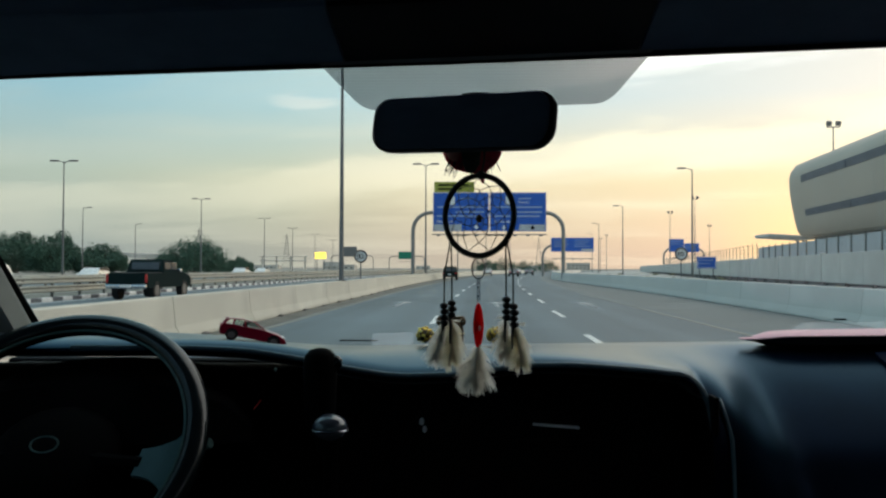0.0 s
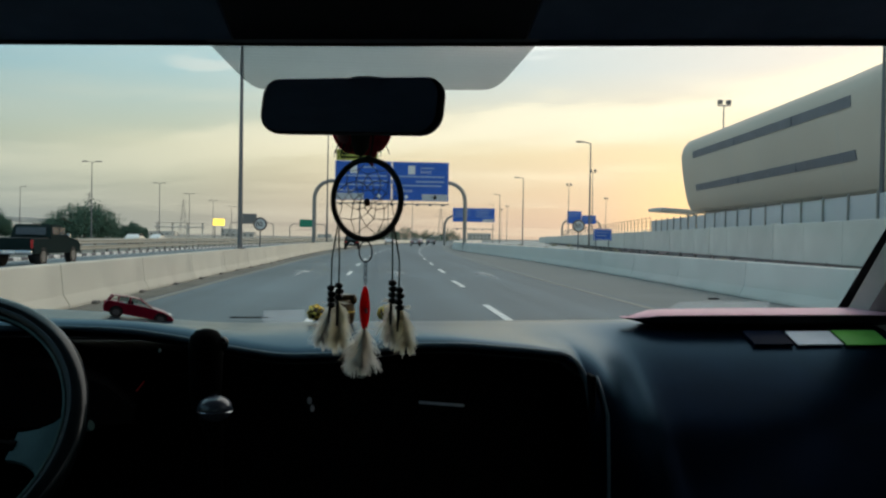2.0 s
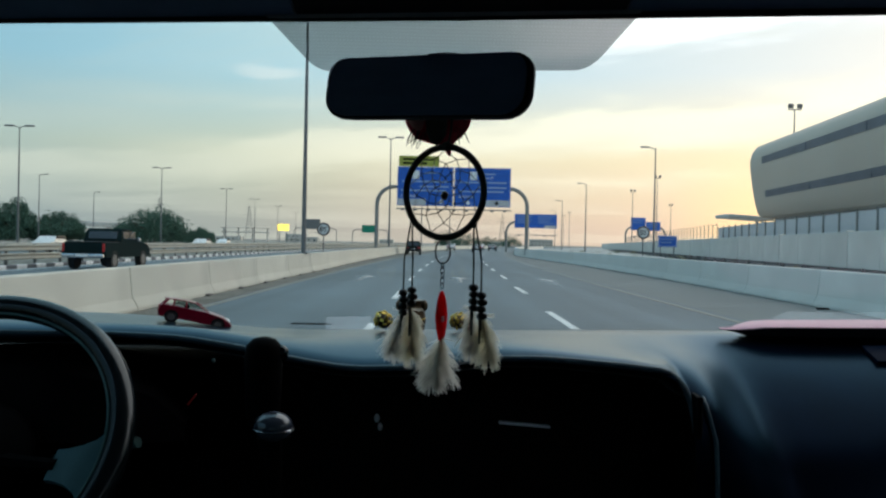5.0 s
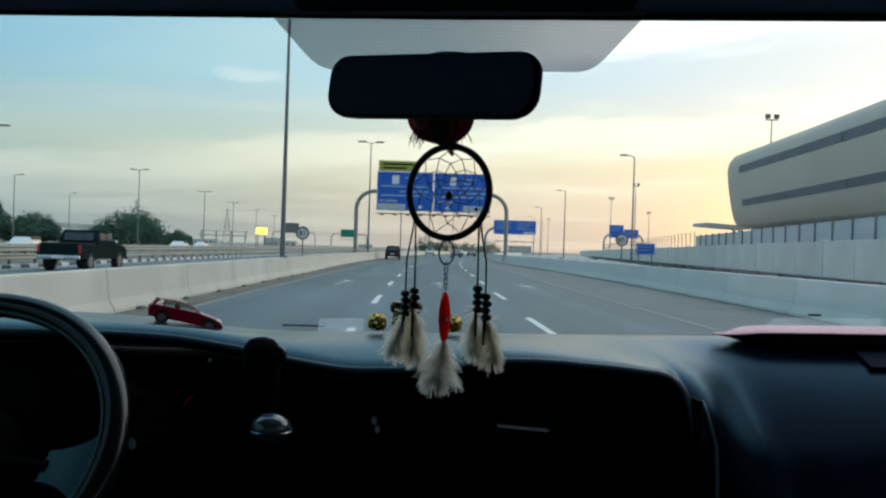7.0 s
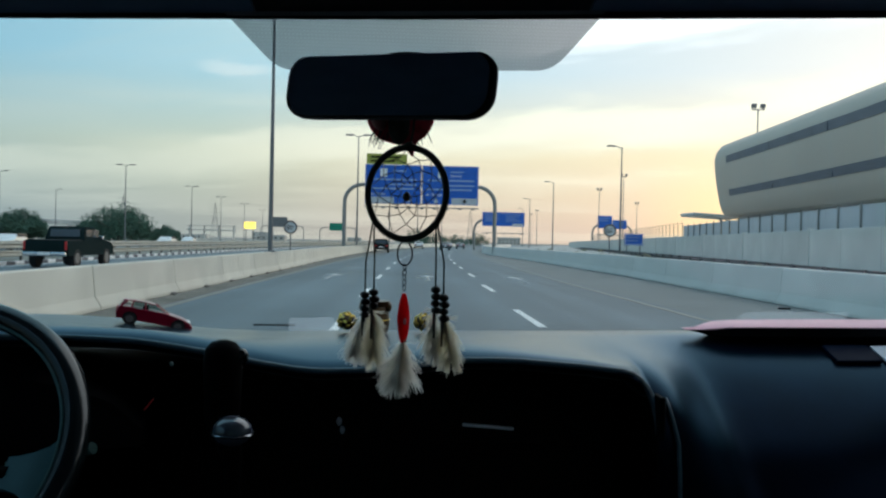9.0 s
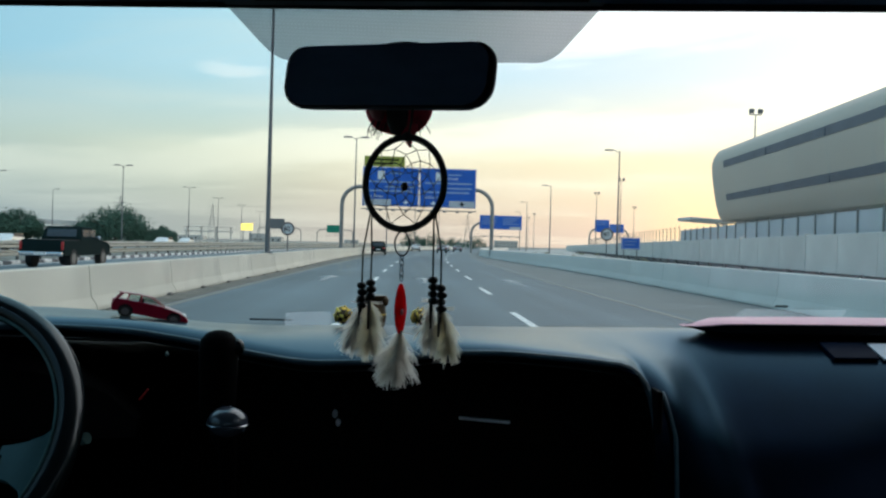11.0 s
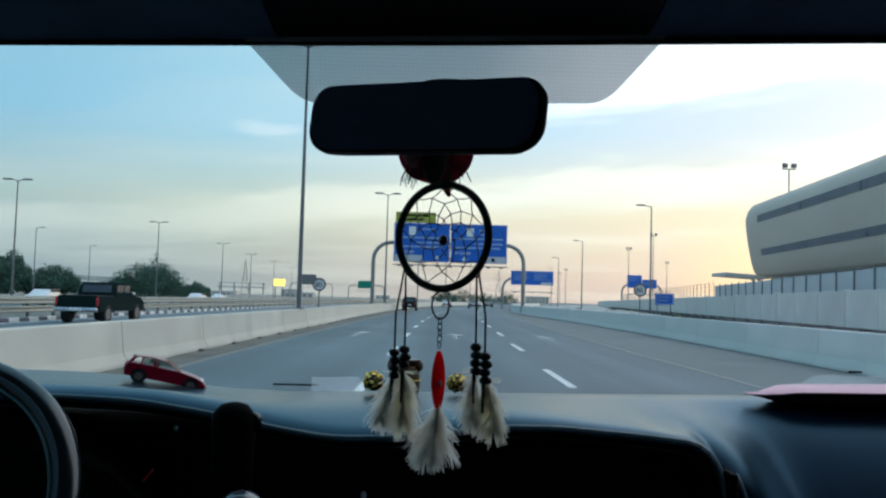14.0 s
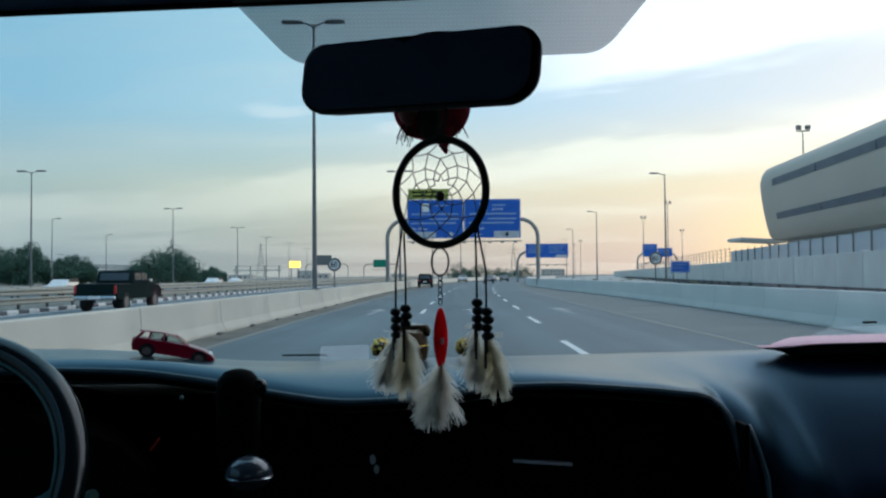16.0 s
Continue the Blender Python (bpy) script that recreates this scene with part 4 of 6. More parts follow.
def round_sign(x, y, base_z=-0.06, h=2.6, r=0.34):
    s = thing("speed_sign", (x, y, base_z), "round grey-white speed limit sign on a thin post", "road sign", group="round road signs")
    part("post", tube([(0, 0.05, 0), (0, 0.05, h)], 0.035, 8), M["pole"], s)
    d = part("disc", tube([(0, -0.01, h), (0, 0.02, h)], r, 28), M["white"], s)
    pts = [(r * 0.93 * math.cos(k * math.tau / 28), -0.02, h + r * 0.93 * math.sin(k * math.tau / 28)) for k in range(28)]
    part("ring", tube(pts, 0.05, 6, True), M["rust"], d, "dull red ring")
    text_on("80", d, -0.22, h - 0.14, 0.37, M["fascia"], -0.02)
    return s


round_sign(right_line(78), 78, 0.98, 1.35)
round_sign(left_line(77), 77, 0.88, 1.25)
sb1 = thing("direction_board", (20.3, 108, 0.75), "small blue direction board on two posts by the service road", "road sign")
q = sign_panel(sb1, "sign", -0.85, 0.85, 0.8, 1.85, M["blue"], "blue board")
bar(q, 0.2, 1.4, 0.72, 0.1), bar(q, 0.2, 1.2, 0.42, 0.1)
for x in (-0.6, 0.6):
    part("post", box(0.07, 0.07, 1.6, tx(x, 0.15, 0.75)), M["pole"], sb1)
bb = thing("billboard", (-82, 480, 0), "small brightly lit yellow billboard far off", "billboard")
part("panel", box(6.0, 0.5, 3.4, tx(0, 0, 7.9), bevel=0.05, seg=1), M["lit"], bb)
for x in (-3, 3):
    part("post", box(0.4, 0.4, 6.4, tx(x * 0.6, 0.2, 3.1)), M["pole"], bb)

# ---------------------------------------------------------------- trees


def tree(x, y, h, w, seed, clumps=26, leaves=150):
    rnd = random.Random(seed)
    t = thing("tree", (x, y, -0.06), "broad dark green roadside tree", "tree", group="trees beside the motorway")
    tb = tube([(0, 0, 0), (0.06 * w, 0, h * 0.25), (0, 0.04 * w, h * 0.55)], [0.05 * h, 0.04 * h, 0.02 * h], 9)
    for k in range(6):
        a = k * 1.05 + rnd.uniform(-0.3, 0.3)
        tube([(0.04 * w, 0, h * 0.24), (math.cos(a) * w * 0.18, math.sin(a) * w * 0.18, h * 0.45), (math.cos(a) * w * 0.34, math.sin(a) * w * 0.34, h * 0.62)], [0.022 * h, 0.015 * h, 0.007 * h], 6, bm=tb)
    part("trunk", tb, M["bark"], t)
    verts, faces = [], []
    for k in range(clumps):
        a, rr = rnd.uniform(0, math.tau), math.sqrt(rnd.random()) * 0.46 * w
        top = h * (1.0 - 0.62 * (rr / (0.5 * w)) ** 2)
        c = Vector((math.cos(a) * rr, math.sin(a) * rr, rnd.uniform(h * 0.10, max(h * 0.2, top - 0.07 * h))))
        s = rnd.uniform(0.09, 0.16) * w
        for q in range(leaves):
            d = Vector((rnd.gauss(0, 1), rnd.gauss(0, 1), rnd.gauss(0, 0.75)))
            d = d.normalized() * s * rnd.uniform(0.45, 1.08)
            o = c + d
            u = Vector((rnd.gauss(0, 1), rnd.gauss(0, 1), rnd.gauss(0, 1))).normalized()
            v = u.orthogonal().normalized()
            L = rnd.uniform(0.14, 0.28) * (h / 6) ** 0.5
            i = len(verts)
            verts += [o - u * L, o + v * L * 0.45, o + u * L, o - v * L * 0.45]
            faces.append((i, i + 1, i + 2, i + 3))
    me = bpy.data.meshes.new("crown")
    me.from_pydata(verts, [], faces)
    part("crown", me, M["leaf"], t)
    return t


TREES = [(-104, 240, 10.4, 14), (-93, 242, 7.8, 12), (-117, 246, 10.8, 16), (-69.5, 240, 8.4, 17.5), (-130, 252, 11.5, 18), (-79, 246, 4.6, 7), (-60, 246, 4.0, 8),
         (3, 430, 7.5, 12), (12, 440, 6.5, 14), (22, 445, 6, 12), (33, 455, 6.5, 13), (-150, 262, 12.5, 18)]
for k, (x, y, h, w) in enumerate(TREES):
    far = y > 300 or x < -140
    tree(x, y, h, w, 10 + k, 88 if not far else 34, 170 if not far else 90)

# low buildings, a footbridge and pylons in the haze


def low_house(x, y, w, d, h, seed):
    rnd = random.Random(seed)
    b = thing("house", (x, y, -0.06), "low flat-roofed pale house in the distance", "house", group="low houses far off")
    part("wall", box(w, d, h, tx(0, 0, h / 2), bevel=0.05, seg=1), M["house"], b)
    part("roof", box(w + 0.5, d + 0.5, 0.4, tx(0, 0, h + 0.2), bevel=0.05, seg=1), M["plinth"], b)
    n = max(2, int(w / 4))
    for k in range(n):
        px_ = -w / 2 + (k + 0.5) * w / n
        for z in ([1.6] if h < 5 else [1.6, 4.8]):
            part("window", box(1.4, 0.1, 1.3, tx(px_, -d / 2 - 0.03, z)), M["pane"], b, smooth=False)
    return b


for k in range(15):
    rnd = random.Random(k)
    x = -460 + k * 52 + rnd.uniform(-18, 18)
    if -10 < x < 120:
        y = 900 + rnd.uniform(0, 160)
    else:
        y = 640 + rnd.uniform(0, 260)
    low_house(x, y, rnd.uniform(12, 26), 12, rnd.choice((3.6, 4.2, 7.0, 7.4)), k)
fb = thing("footbridge", (-135, 630, 0), "pale covered footbridge over the far carriageway", "bridge")
part("deck", box(34, 4, 0.8, tx(0, 0, 6.2), bevel=0.1, seg=1), M["pale"], fb)
part("roof", box(35, 4.6, 0.4, tx(0, 0, 9.2), bevel=0.1, seg=1), M["pale"], fb)
for x in (-15, -5, 5, 15):
    part("pier", box(1.0, 1.6, 9.2, tx(x, 0, 4.5), bevel=0.1, seg=1), M["pale"], fb)
ov = thing("overpass", (-122, 350, 0), "pale concrete overpass ramp behind the trees", "bridge")
part("deck", box(34, 8, 1.1, tx(0, 0, 5.2) @ pose(0, 0, 0, 0, 2, 0), bevel=0.1, seg=1), M["pale"], ov)
part("parapet", box(34, 0.3, 0.9, tx(0, -4, 6.1) @ pose(0, 0, 0, 0, 2, 0), bevel=0.05, seg=1), M["pale"], ov)
for x in (-13, 0, 13):
    part("pier", box(1.4, 6, 5.4, tx(x, 0, 2.4), bevel=0.1, seg=1), M["pale"], ov)
op = thing("overpass", (-62, -215, 0), "concrete overpass with a solid abutment beside the motorway", "bridge")
part("deck", box(14, 60, 1.4, tx(0, 0, 6.3), bevel=0.1, seg=1), M["pale"], op)
part("abutment", box(12, 22, 5.6, tx(0, 30, 2.75), bevel=0.1, seg=1), M["pale"], op)
part("parapet", box(0.35, 60, 1.0, tx(6.8, 0, 7.4), bevel=0.05, seg=1), M["pale"], op)


def pylon(x, y, h):
    p = thing("pylon", (x, y, -0.06), "thin lattice power pylon on the horizon", "pylon", group="power pylons on the horizon")
    b = bm_new()
    w = h * 0.11
    for sx in (-1, 1):
        for sy in (-1, 1):
            tube([(sx * w, sy * w, 0), (sx * w * 0.3, sy * w * 0.3, h * 0.7), (0, 0, h)], 0.16, 4, bm=b)
    for k in range(7):
        z0, z1 = h * 0.1 * k, h * 0.1 * (k + 1)
        a, c = w * (1 - 0.1 * k), w * (1 - 0.1 * (k + 1))
        for sx in (-1, 1):
            tube([(sx * a, -a, z0), (-sx * c, -c, z1)], 0.10, 4, bm=b)
    part("lattice", b, M["pole"], p)
    for z, L in ((0.72, 0.2), (0.82, 0.16), (0.92, 0.12)):
        part("crossarm", tube([(-h * L, 0, h * z), (h * L, 0, h * z)], 0.14, 4), M["pole"], p)


for x, y in ((-270, 860), (-215, 1000), (75, 1100)):
    pylon(x, y, 40)

# ---------------------------------------------------------------- traffic, standing


def wheel_parts(t, x, y, r, w):
    for sx in (-1, 1):
        tyre = part("wheel", tube([(sx * x - w / 2, y, r), (sx * x + w / 2, y, r)], r, 20), M["tyre"], t)
        part("rim", tube([(sx * (x + w / 2 - 0.01) - 0.012, y, r), (sx * (x + w / 2 - 0.01) + 0.012, y, r)], r * 0.62, 14), M["rim"], tyre)


def car_shape(prof, wide, top):
    """Side outline (y, z) lofted across x, narrower above the waist."""
    rings = []
    for s in (-1.0, -0.93, 0.0, 0.93, 1.0):
        ring = []
        for y, z in prof:
            k = 1.0 - (1 - top) * max(0.0, min(1.0, (z - 0.95) / 0.6))
            e = 0.985 if abs(s) == 1.0 else 1.0
            ring.append((s * wide / 2 * k, y * e, 0.35 + (z - 0.35) * e))
        rings.append(ring)
    return loft(rings)


def road_car(at, paint, label, kind="suv"):
    t = thing("car", at, label, "car", group="cars on the motorway")
    if kind == "suv":
        prof = [(-2.25, 0.4), (-2.3, 0.75), (-2.2, 1.05), (-1.95, 1.62), (-1.6, 1.72), (0.3, 1.70), (0.95, 1.15), (1.9, 1.02), (2.25, 0.8), (2.28, 0.42)]
        rear, ry, rz = (-2.12, 1.32), -1.4, 1.4
    else:
        prof = [(-2.2, 0.38), (-2.28, 0.72), (-2.2, 0.98), (-1.55, 1.05), (-0.95, 1.42), (0.25, 1.43), (0.95, 0.98), (1.95, 0.85), (2.25, 0.66), (2.26, 0.38)]
        rear, ry, rz = (-1.30, 1.24), -1.3, 1.3
    part("body", car_shape(prof, 1.82, 0.78), paint, t)
    tilt = 20 if kind == "suv" else 58
    part("rear_window", box(1.25, 0.03, 0.42, tx(0, rear[0], rear[1]) @ pose(0, 0, 0, -tilt, 0, 0), bevel=0.01, seg=1), M["pane"], t)
    for sx in (-1, 1):
        part("side_window", box(0.03, 1.9, 0.36, tx(sx * 0.815, -0.55, 1.30), bevel=0.01, seg=1), M["pane"], t)
        part("tail_light", box(0.32, 0.05, 0.16, tx(sx * 0.70, -2.26, 0.86), bevel=0.02, seg=1), M["tail"], t)
        part("headlight", box(0.34, 0.08, 0.14, tx(sx * 0.66, 2.2, 0.78), bevel=0.02, seg=1), M["lens"], t)
    part("number_plate", box(0.5, 0.03, 0.12, tx(0, -2.30, 0.72)), M["white"], t, smooth=False)
    part("bumper", box(1.74, 0.16, 0.2, tx(0, -2.24, 0.5), bevel=0.04), M["tyre"], t)
    wheel_parts(t, 0.80, -1.35, 0.34, 0.22)
    wheel_parts(t, 0.80, 1.40, 0.34, 0.22)
    return t


road_car((-3.4, 140, 0), M["car_dark"], "dark SUV driving ahead on the asphalt lanes")
sed = road_car((2.0, 205, 0), M["car_white"], "white saloon car far ahead on the motorway", "sedan")
copy_thing(sed, tx(-1.5 + bend(240), 240, 0))
dk = road_car((6.6, 190, 0), M["car_grey"], "grey saloon car far ahead on the motorway", "sedan")
copy_thing(dk, tx(11.5, 225, 0))
for x, y in ((-35, 108), (-33, 150), (-40, 190)):
    copy_thing(sed, pose(x, y, -0.005, 0, 0, 180))
vs = road_car((-31.5, 78, 0), M["car_white"], "white SUV on the opposite carriageway")
vs.matrix_basis = pose(-38, 96, -0.005, 0, 0, 180)


def pickup(at):
    t = thing("pickup_truck", at, "black double-cab pickup truck with chrome trim on the express lanes", "pickup truck")
    prof = [(-2.8, 0.55), (-2.85, 0.8), (-2.82, 1.22), (-0.75, 1.22), (-0.62, 1.75), (-0.45, 1.88), (0.75, 1.86), (1.35, 1.30), (2.6, 1.18), (2.8, 0.95), (2.82, 0.55)]
    part("body", car_shape(prof, 2.0, 0.82), M["car_dark"], t)
    part("bed_liner", box(1.7, 1.95, 0.04, tx(0, -1.78, 1.235), bevel=0.01, seg=1), M["tyre"], t)
    part("tailgate", box(1.66, 0.06, 0.52, tx(0, -2.84, 0.98), bevel=0.03), M["car_dark"], t)
    part("rear_window", box(1.35, 0.04, 0.36, tx(0, -0.70, 1.56) @ pose(0, 0, 0, -14, 0, 0), bevel=0.01, seg=1), M["pane"], t)
    for sx in (-1, 1):
        for y, L in ((-0.1, 0.75), (0.72, 0.65)):
            part("side_window", box(0.04, L, 0.36, tx(sx * 0.865, y, 1.56), bevel=0.01, seg=1), M["pane"], t)
        part("tail_light", box(0.11, 0.06, 0.38, tx(sx * 0.91, -2.83, 0.98), bevel=0.02, seg=1), M["tail"], t)
        part("side_mirror", box(0.22, 0.12, 0.18, tx(sx * 1.06, 0.95, 1.36), bevel=0.04), M["chrome"], t)
    part("bumper", box(1.9, 0.2, 0.2, tx(0, -2.88, 0.62), bevel=0.05), M["chrome"], t)
    part("number_plate", box(0.5, 0.03, 0.12, tx(0, -2.99, 0.64)), M["white"], t, smooth=False)
    wheel_parts(t, 0.86, -1.75, 0.42, 0.28)
    wheel_parts(t, 0.86, 1.85, 0.42, 0.28)
    return t


pickup(tx(-15.9, 72, 0) @ pose(0, 0, 0, 0, 0, -1))

# the car with the camera stands 30 m further along the road
for ob in list(scene.objects):
    if ob.parent is None and ob.type in ("MESH", "EMPTY"):
        ob.matrix_basis = tx(0, -30, 0) @ ob.matrix_basis

# ---------------------------------------------------------------- the car that carries the camera
car = thing("car_cabin", (0, 0, 0), "dark car interior seen from between the front seats", "car")


def screen_y(z):
    return 1.58 - (z - 1.768) * (0.55 / 0.43)


def lean(x):
    return 0.0236 * x


CREST = [(-1.0, 1.372), (-0.64, 1.371), (-0.53, 1.366), (-0.44, 1.357), (-0.35, 1.348), (-0.22, 1.345), (-0.10, 1.349), (0.2, 1.353), (0.55, 1.359), (1.1, 1.368)]
LIP = [(-1.0, 1.378), (-0.43, 1.383), (-0.34, 1.380), (-0.25, 1.367), (-0.17, 1.351), (-0.10, 1.341), (-0.01, 1.344), (0.04, 1.351), (0.10, 1.3595), (0.18, 1.361), (0.30, 1.3525), (0.34, 1.3475), (0.355, 1.3435), (0.368, 1.336), (0.378, 1.326), (0.386, 1.312), (0.40, 1.308), (1.1, 1.306)]
XS = [-0.96 + k * 0.02 for k in range(103)]


def top_profile(x):
    zt, zl = lerp(CREST, x), lerp(LIP, x)
    e = 0.02 if x < 0.30 else 0.003
    zl = sum(lerp(LIP, x + d) for d in (-e, 0, e)) / 3
    zt = sum(lerp(CREST, x + d) for d in (-0.03, 0, 0.03)) / 3
    zf = lerp(LIP, min(x, 0.34)) if x > 0.30 else zl
    bulge = 0.0095 * (1 - max(0.0, min(1.0, (x - 0.12) / 0.22)))
    near = [(2.150, -0.022), (2.10, -0.006), (2.03, 0.0), (1.95, -0.001), (1.88, -0.003), (1.80, -0.006), (1.72, -0.011), (1.66, -0.019), (1.615, -0.034), (1.585, -0.058), (1.567, -0.093), (1.555, -0.15), (1.548, -0.24), (1.54, -0.47)]
    wide = [(2.150, -0.022), (2.10, -0.006), (2.03, 0.0)] + [(2.03 - d, -(0.5 - math.sqrt(0.25 - d * d))) for d in (0.06, 0.12, 0.18, 0.24, 0.30, 0.35, 0.39, 0.425, 0.455, 0.475)] + [(1.54, -0.47)]
    k = max(0.0, min(1.0, (x - 0.388) / 0.17))
    k = k * k * (3 - 2 * k)
    pad = [(a + (c - a) * k, zt + b + (d - b) * k) for (a, b), (c, d) in zip(near, wide)]
    if x >= 0.39:
        return pad
    top = [(2.150, zt - 0.022), (2.10, zt - 0.006), (2.03, zt), (1.95, zt + 0.2 * bulge), (1.87, zt + 0.68 * bulge), (1.79, zt * 0.75 + zf * 0.25 + bulge), (1.71, zt * 0.35 + zf * 0.65 + bulge), (1.645, zf * 0.8 + zl * 0.2 + 0.6 * bulge), (1.60, zl)]
    slow, fast = max(0.0, min(1.0, (x - 0.28) / 0.106)), max(0.0, min(1.0, (x - 0.358) / 0.028)) ** 2
    slow = slow * slow * (3 - 2 * slow)
    w = [slow] * 7 + [fast] * 2
    top = [(a + (c - a) * f, b + (d - b) * f) for (a, b), (c, d), f in zip(top, pad, w)]
    y, z = top[-1]
    return top + [(y - 0.008, z - 0.004), (y - 0.010, z - 0.009), (y - 0.006, z - 0.014), (y + 0.02, z - 0.02), (y + 0.10, z - 0.02)]


def pad_y(z, x):
    pr = sorted((q, p) for p, q in top_profile(x)[3:])
    return float(np.interp(z, [q for q, _ in pr], [p for _, p in pr]))


dash = part("dashboard", loft([[(x, y, z) for y, z in top_profile(x)] for x in [v for v in XS if v < 0.33] + [0.335, 0.345, 0.352, 0.359, 0.365, 0.370, 0.375, 0.379, 0.383, 0.386]], False), M["dash"], car, "blue-grey grained leather dashboard top")
part("passenger_pad", loft([[(x, y, z) for y, z in top_profile(max(x, 0.391))] for x in [0.386, 0.392] + [0.40 + 0.01 * k for k in range(14)] + [v for v in XS if v > 0.535]], False), M["dash"], dash, "blue-black leather pad falling towards the glovebox")
# lip roll along the recess, turning down beside the pad
lip = [(x, 1.594, sum(lerp(LIP, x + d) for d in (-0.02, 0, 0.02)) / 3 - 0.004) for x in XS if -0.62 < x < 0.33]
lip += [(0.340, 1.595, 1.344), (0.356, 1.597, 1.3395), (0.369, 1.598, 1.330), (0.379, 1.596, 1.317), (0.386, 1.590, 1.298), (0.390, 1.580, 1.268), (0.3925, 1.573, 1.230), (0.395, 1.567, 1.185), (0.397, 1.560, 1.11), (0.399, 1.553, 1.00)]
# real piping, its pale colour carrying the bright line along the lip
part("lip_piping", tube(lip, 0.0050, 8), M["piping"], dash)
part("piping", tube([(0.386 + 0.012 + 0.016 * min(1, (1.332 - z) / 0.08), pad_y(z, 0.40) - 0.002, z) for z in (1.306, 1.298, 1.28, 1.25, 1.21, 1.16, 1.10, 1.0)], 0.0032, 8), M["piping"], dash)
# recessed black fascia under the lip
rings = []
for x in [-0.96 + 0.04 * k for k in range(34)]:
    rings.append([(x, y, z) for y, z in ((1.72, 1.33), (1.69, 1.32), (1.665, 1.25), (1.63, 1.12), (1.58, 0.9), (1.56, 0.6), (2.1, 0.6), (2.1, 1.30))])
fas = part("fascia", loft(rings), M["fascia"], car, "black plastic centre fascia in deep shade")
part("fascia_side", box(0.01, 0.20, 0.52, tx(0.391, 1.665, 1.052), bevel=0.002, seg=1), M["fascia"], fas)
# instrument cowl behind the wheel
cow = []
for x in [-0.80 + 0.04 * k for k in range(13)]:
    k = math.sin(math.pi * (x + 0.80) / 0.48) ** 0.5 if -0.80 < x < -0.32 else 0.0
    cow.append([(x, 1.62, 1.20), (x, 1.55 - 0.03 * k, 1.24), (x, 1.56, 1.26 + 0.07 * k), (x, 1.62, 1.27 + 0.09 * k), (x, 1.72, 1.27 + 0.08 * k), (x, 1.72, 1.20)])
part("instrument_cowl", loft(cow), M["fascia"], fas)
part("warning_needle", box(0.0018, 0.002, 0.018, tx(-0.300, 1.52, 1.302) @ pose(0, 0, 0, 0, 38, 0)), M["warn"], fas, "small red lit needle", smooth=False)
# bright slivers on the fascia
part("vent_slider", box(0.075, 0.010, 0.004, tx(0.155, 1.632, 1.255) @ pose(0, 0, 0, 0, 4, 0), bevel=0.0015), M["card"], fas, "thin grey vent slider")
part("knob", ball(0.0042, 0.004, 0.0065, tx(-0.061, 1.636, 1.259)), M["card"], fas)
part("knob", ball(0.0038, 0.004, 0.006, tx(-0.056, 1.634, 1.247)), M["card"], fas)
part("button", ball(0.003, 0.003, 0.003, tx(-0.115, 1.66, 1.318), 1), M["chrome"], fas)
part("button", ball(0.003, 0.003, 0.004, tx(-0.285, 1.57, 1.348), 1), M["trimgrey"], fas)
part("vent_louvre", box(0.16, 0.02, 0.006, tx(0.16, 1.66, 1.225), bevel=0.002), M["fascia"], fas)
part("vent_louvre", box(0.16, 0.02, 0.006, tx(0.16, 1.66, 1.210), bevel=0.002), M["fascia"], fas)

# column shift with its rounded, shiny knob
sh = part("gear_knob", ball(0.0265, 0.024, 0.021, tx(-0.187, 1.50, 1.272), 3), M["gloss"], car, "shiny rounded gear lever knob")
part("knob_ring", tube([(-0.187 + 0.0262 * math.cos(a * math.tau / 28), 1.50 + 0.0238 * math.sin(a * math.tau / 28), 1.270) for a in range(28)], 0.0016, 6, True), M["chrome"], sh)
part("lever", tube([(-0.187, 1.50, 1.255), (-0.19, 1.53, 1.15), (-0.20, 1.60, 1.02)], [0.012, 0.010, 0.010], 10), M["fascia"], sh)

# steering wheel
WC, WR, WT = Vector((-0.590, 1.455, 1.2505)), 0.2165, 41


def on_wheel(r, a, lift=0.0):
    p = Vector((r * math.cos(a), lift, r * math.sin(a)))
    return WC + Matrix.Rotation(radians(-WT), 3, "X") @ p


wheel = part("steering_wheel", tube([on_wheel(WR, k * math.tau / 64) for k in range(64)], 0.0172, 14, True), M["wheel"], car, "dark leather steering wheel with one spoke coloured as lit")
# thin teal ring added to draw the highlight along the rim's inner edge
part("rim_inlay", tube([on_wheel(WR - 0.0160, k * math.tau / 64, -0.007) for k in range(64)], 0.0024, 8, True), M["trimgrey"], wheel)
hub = ball(0.098, 0.030, 0.085, Matrix.Translation(on_wheel(0, 0, 0.035)) @ pose(0, 0, 0, -WT, 0, 0), 3)
part("hub", hub, M["fascia"], wheel)
em = on_wheel(0, 0, -0.004)
part("emblem", tube([em + Matrix.Rotation(radians(-WT), 3, "X") @ Vector((0.020 * math.cos(k * math.tau / 28), 0, 0.013 * math.sin(k * math.tau / 28))) for k in range(28)], 0.0014, 6, True), M["trimgrey"], wheel, "plain grey oval emblem")
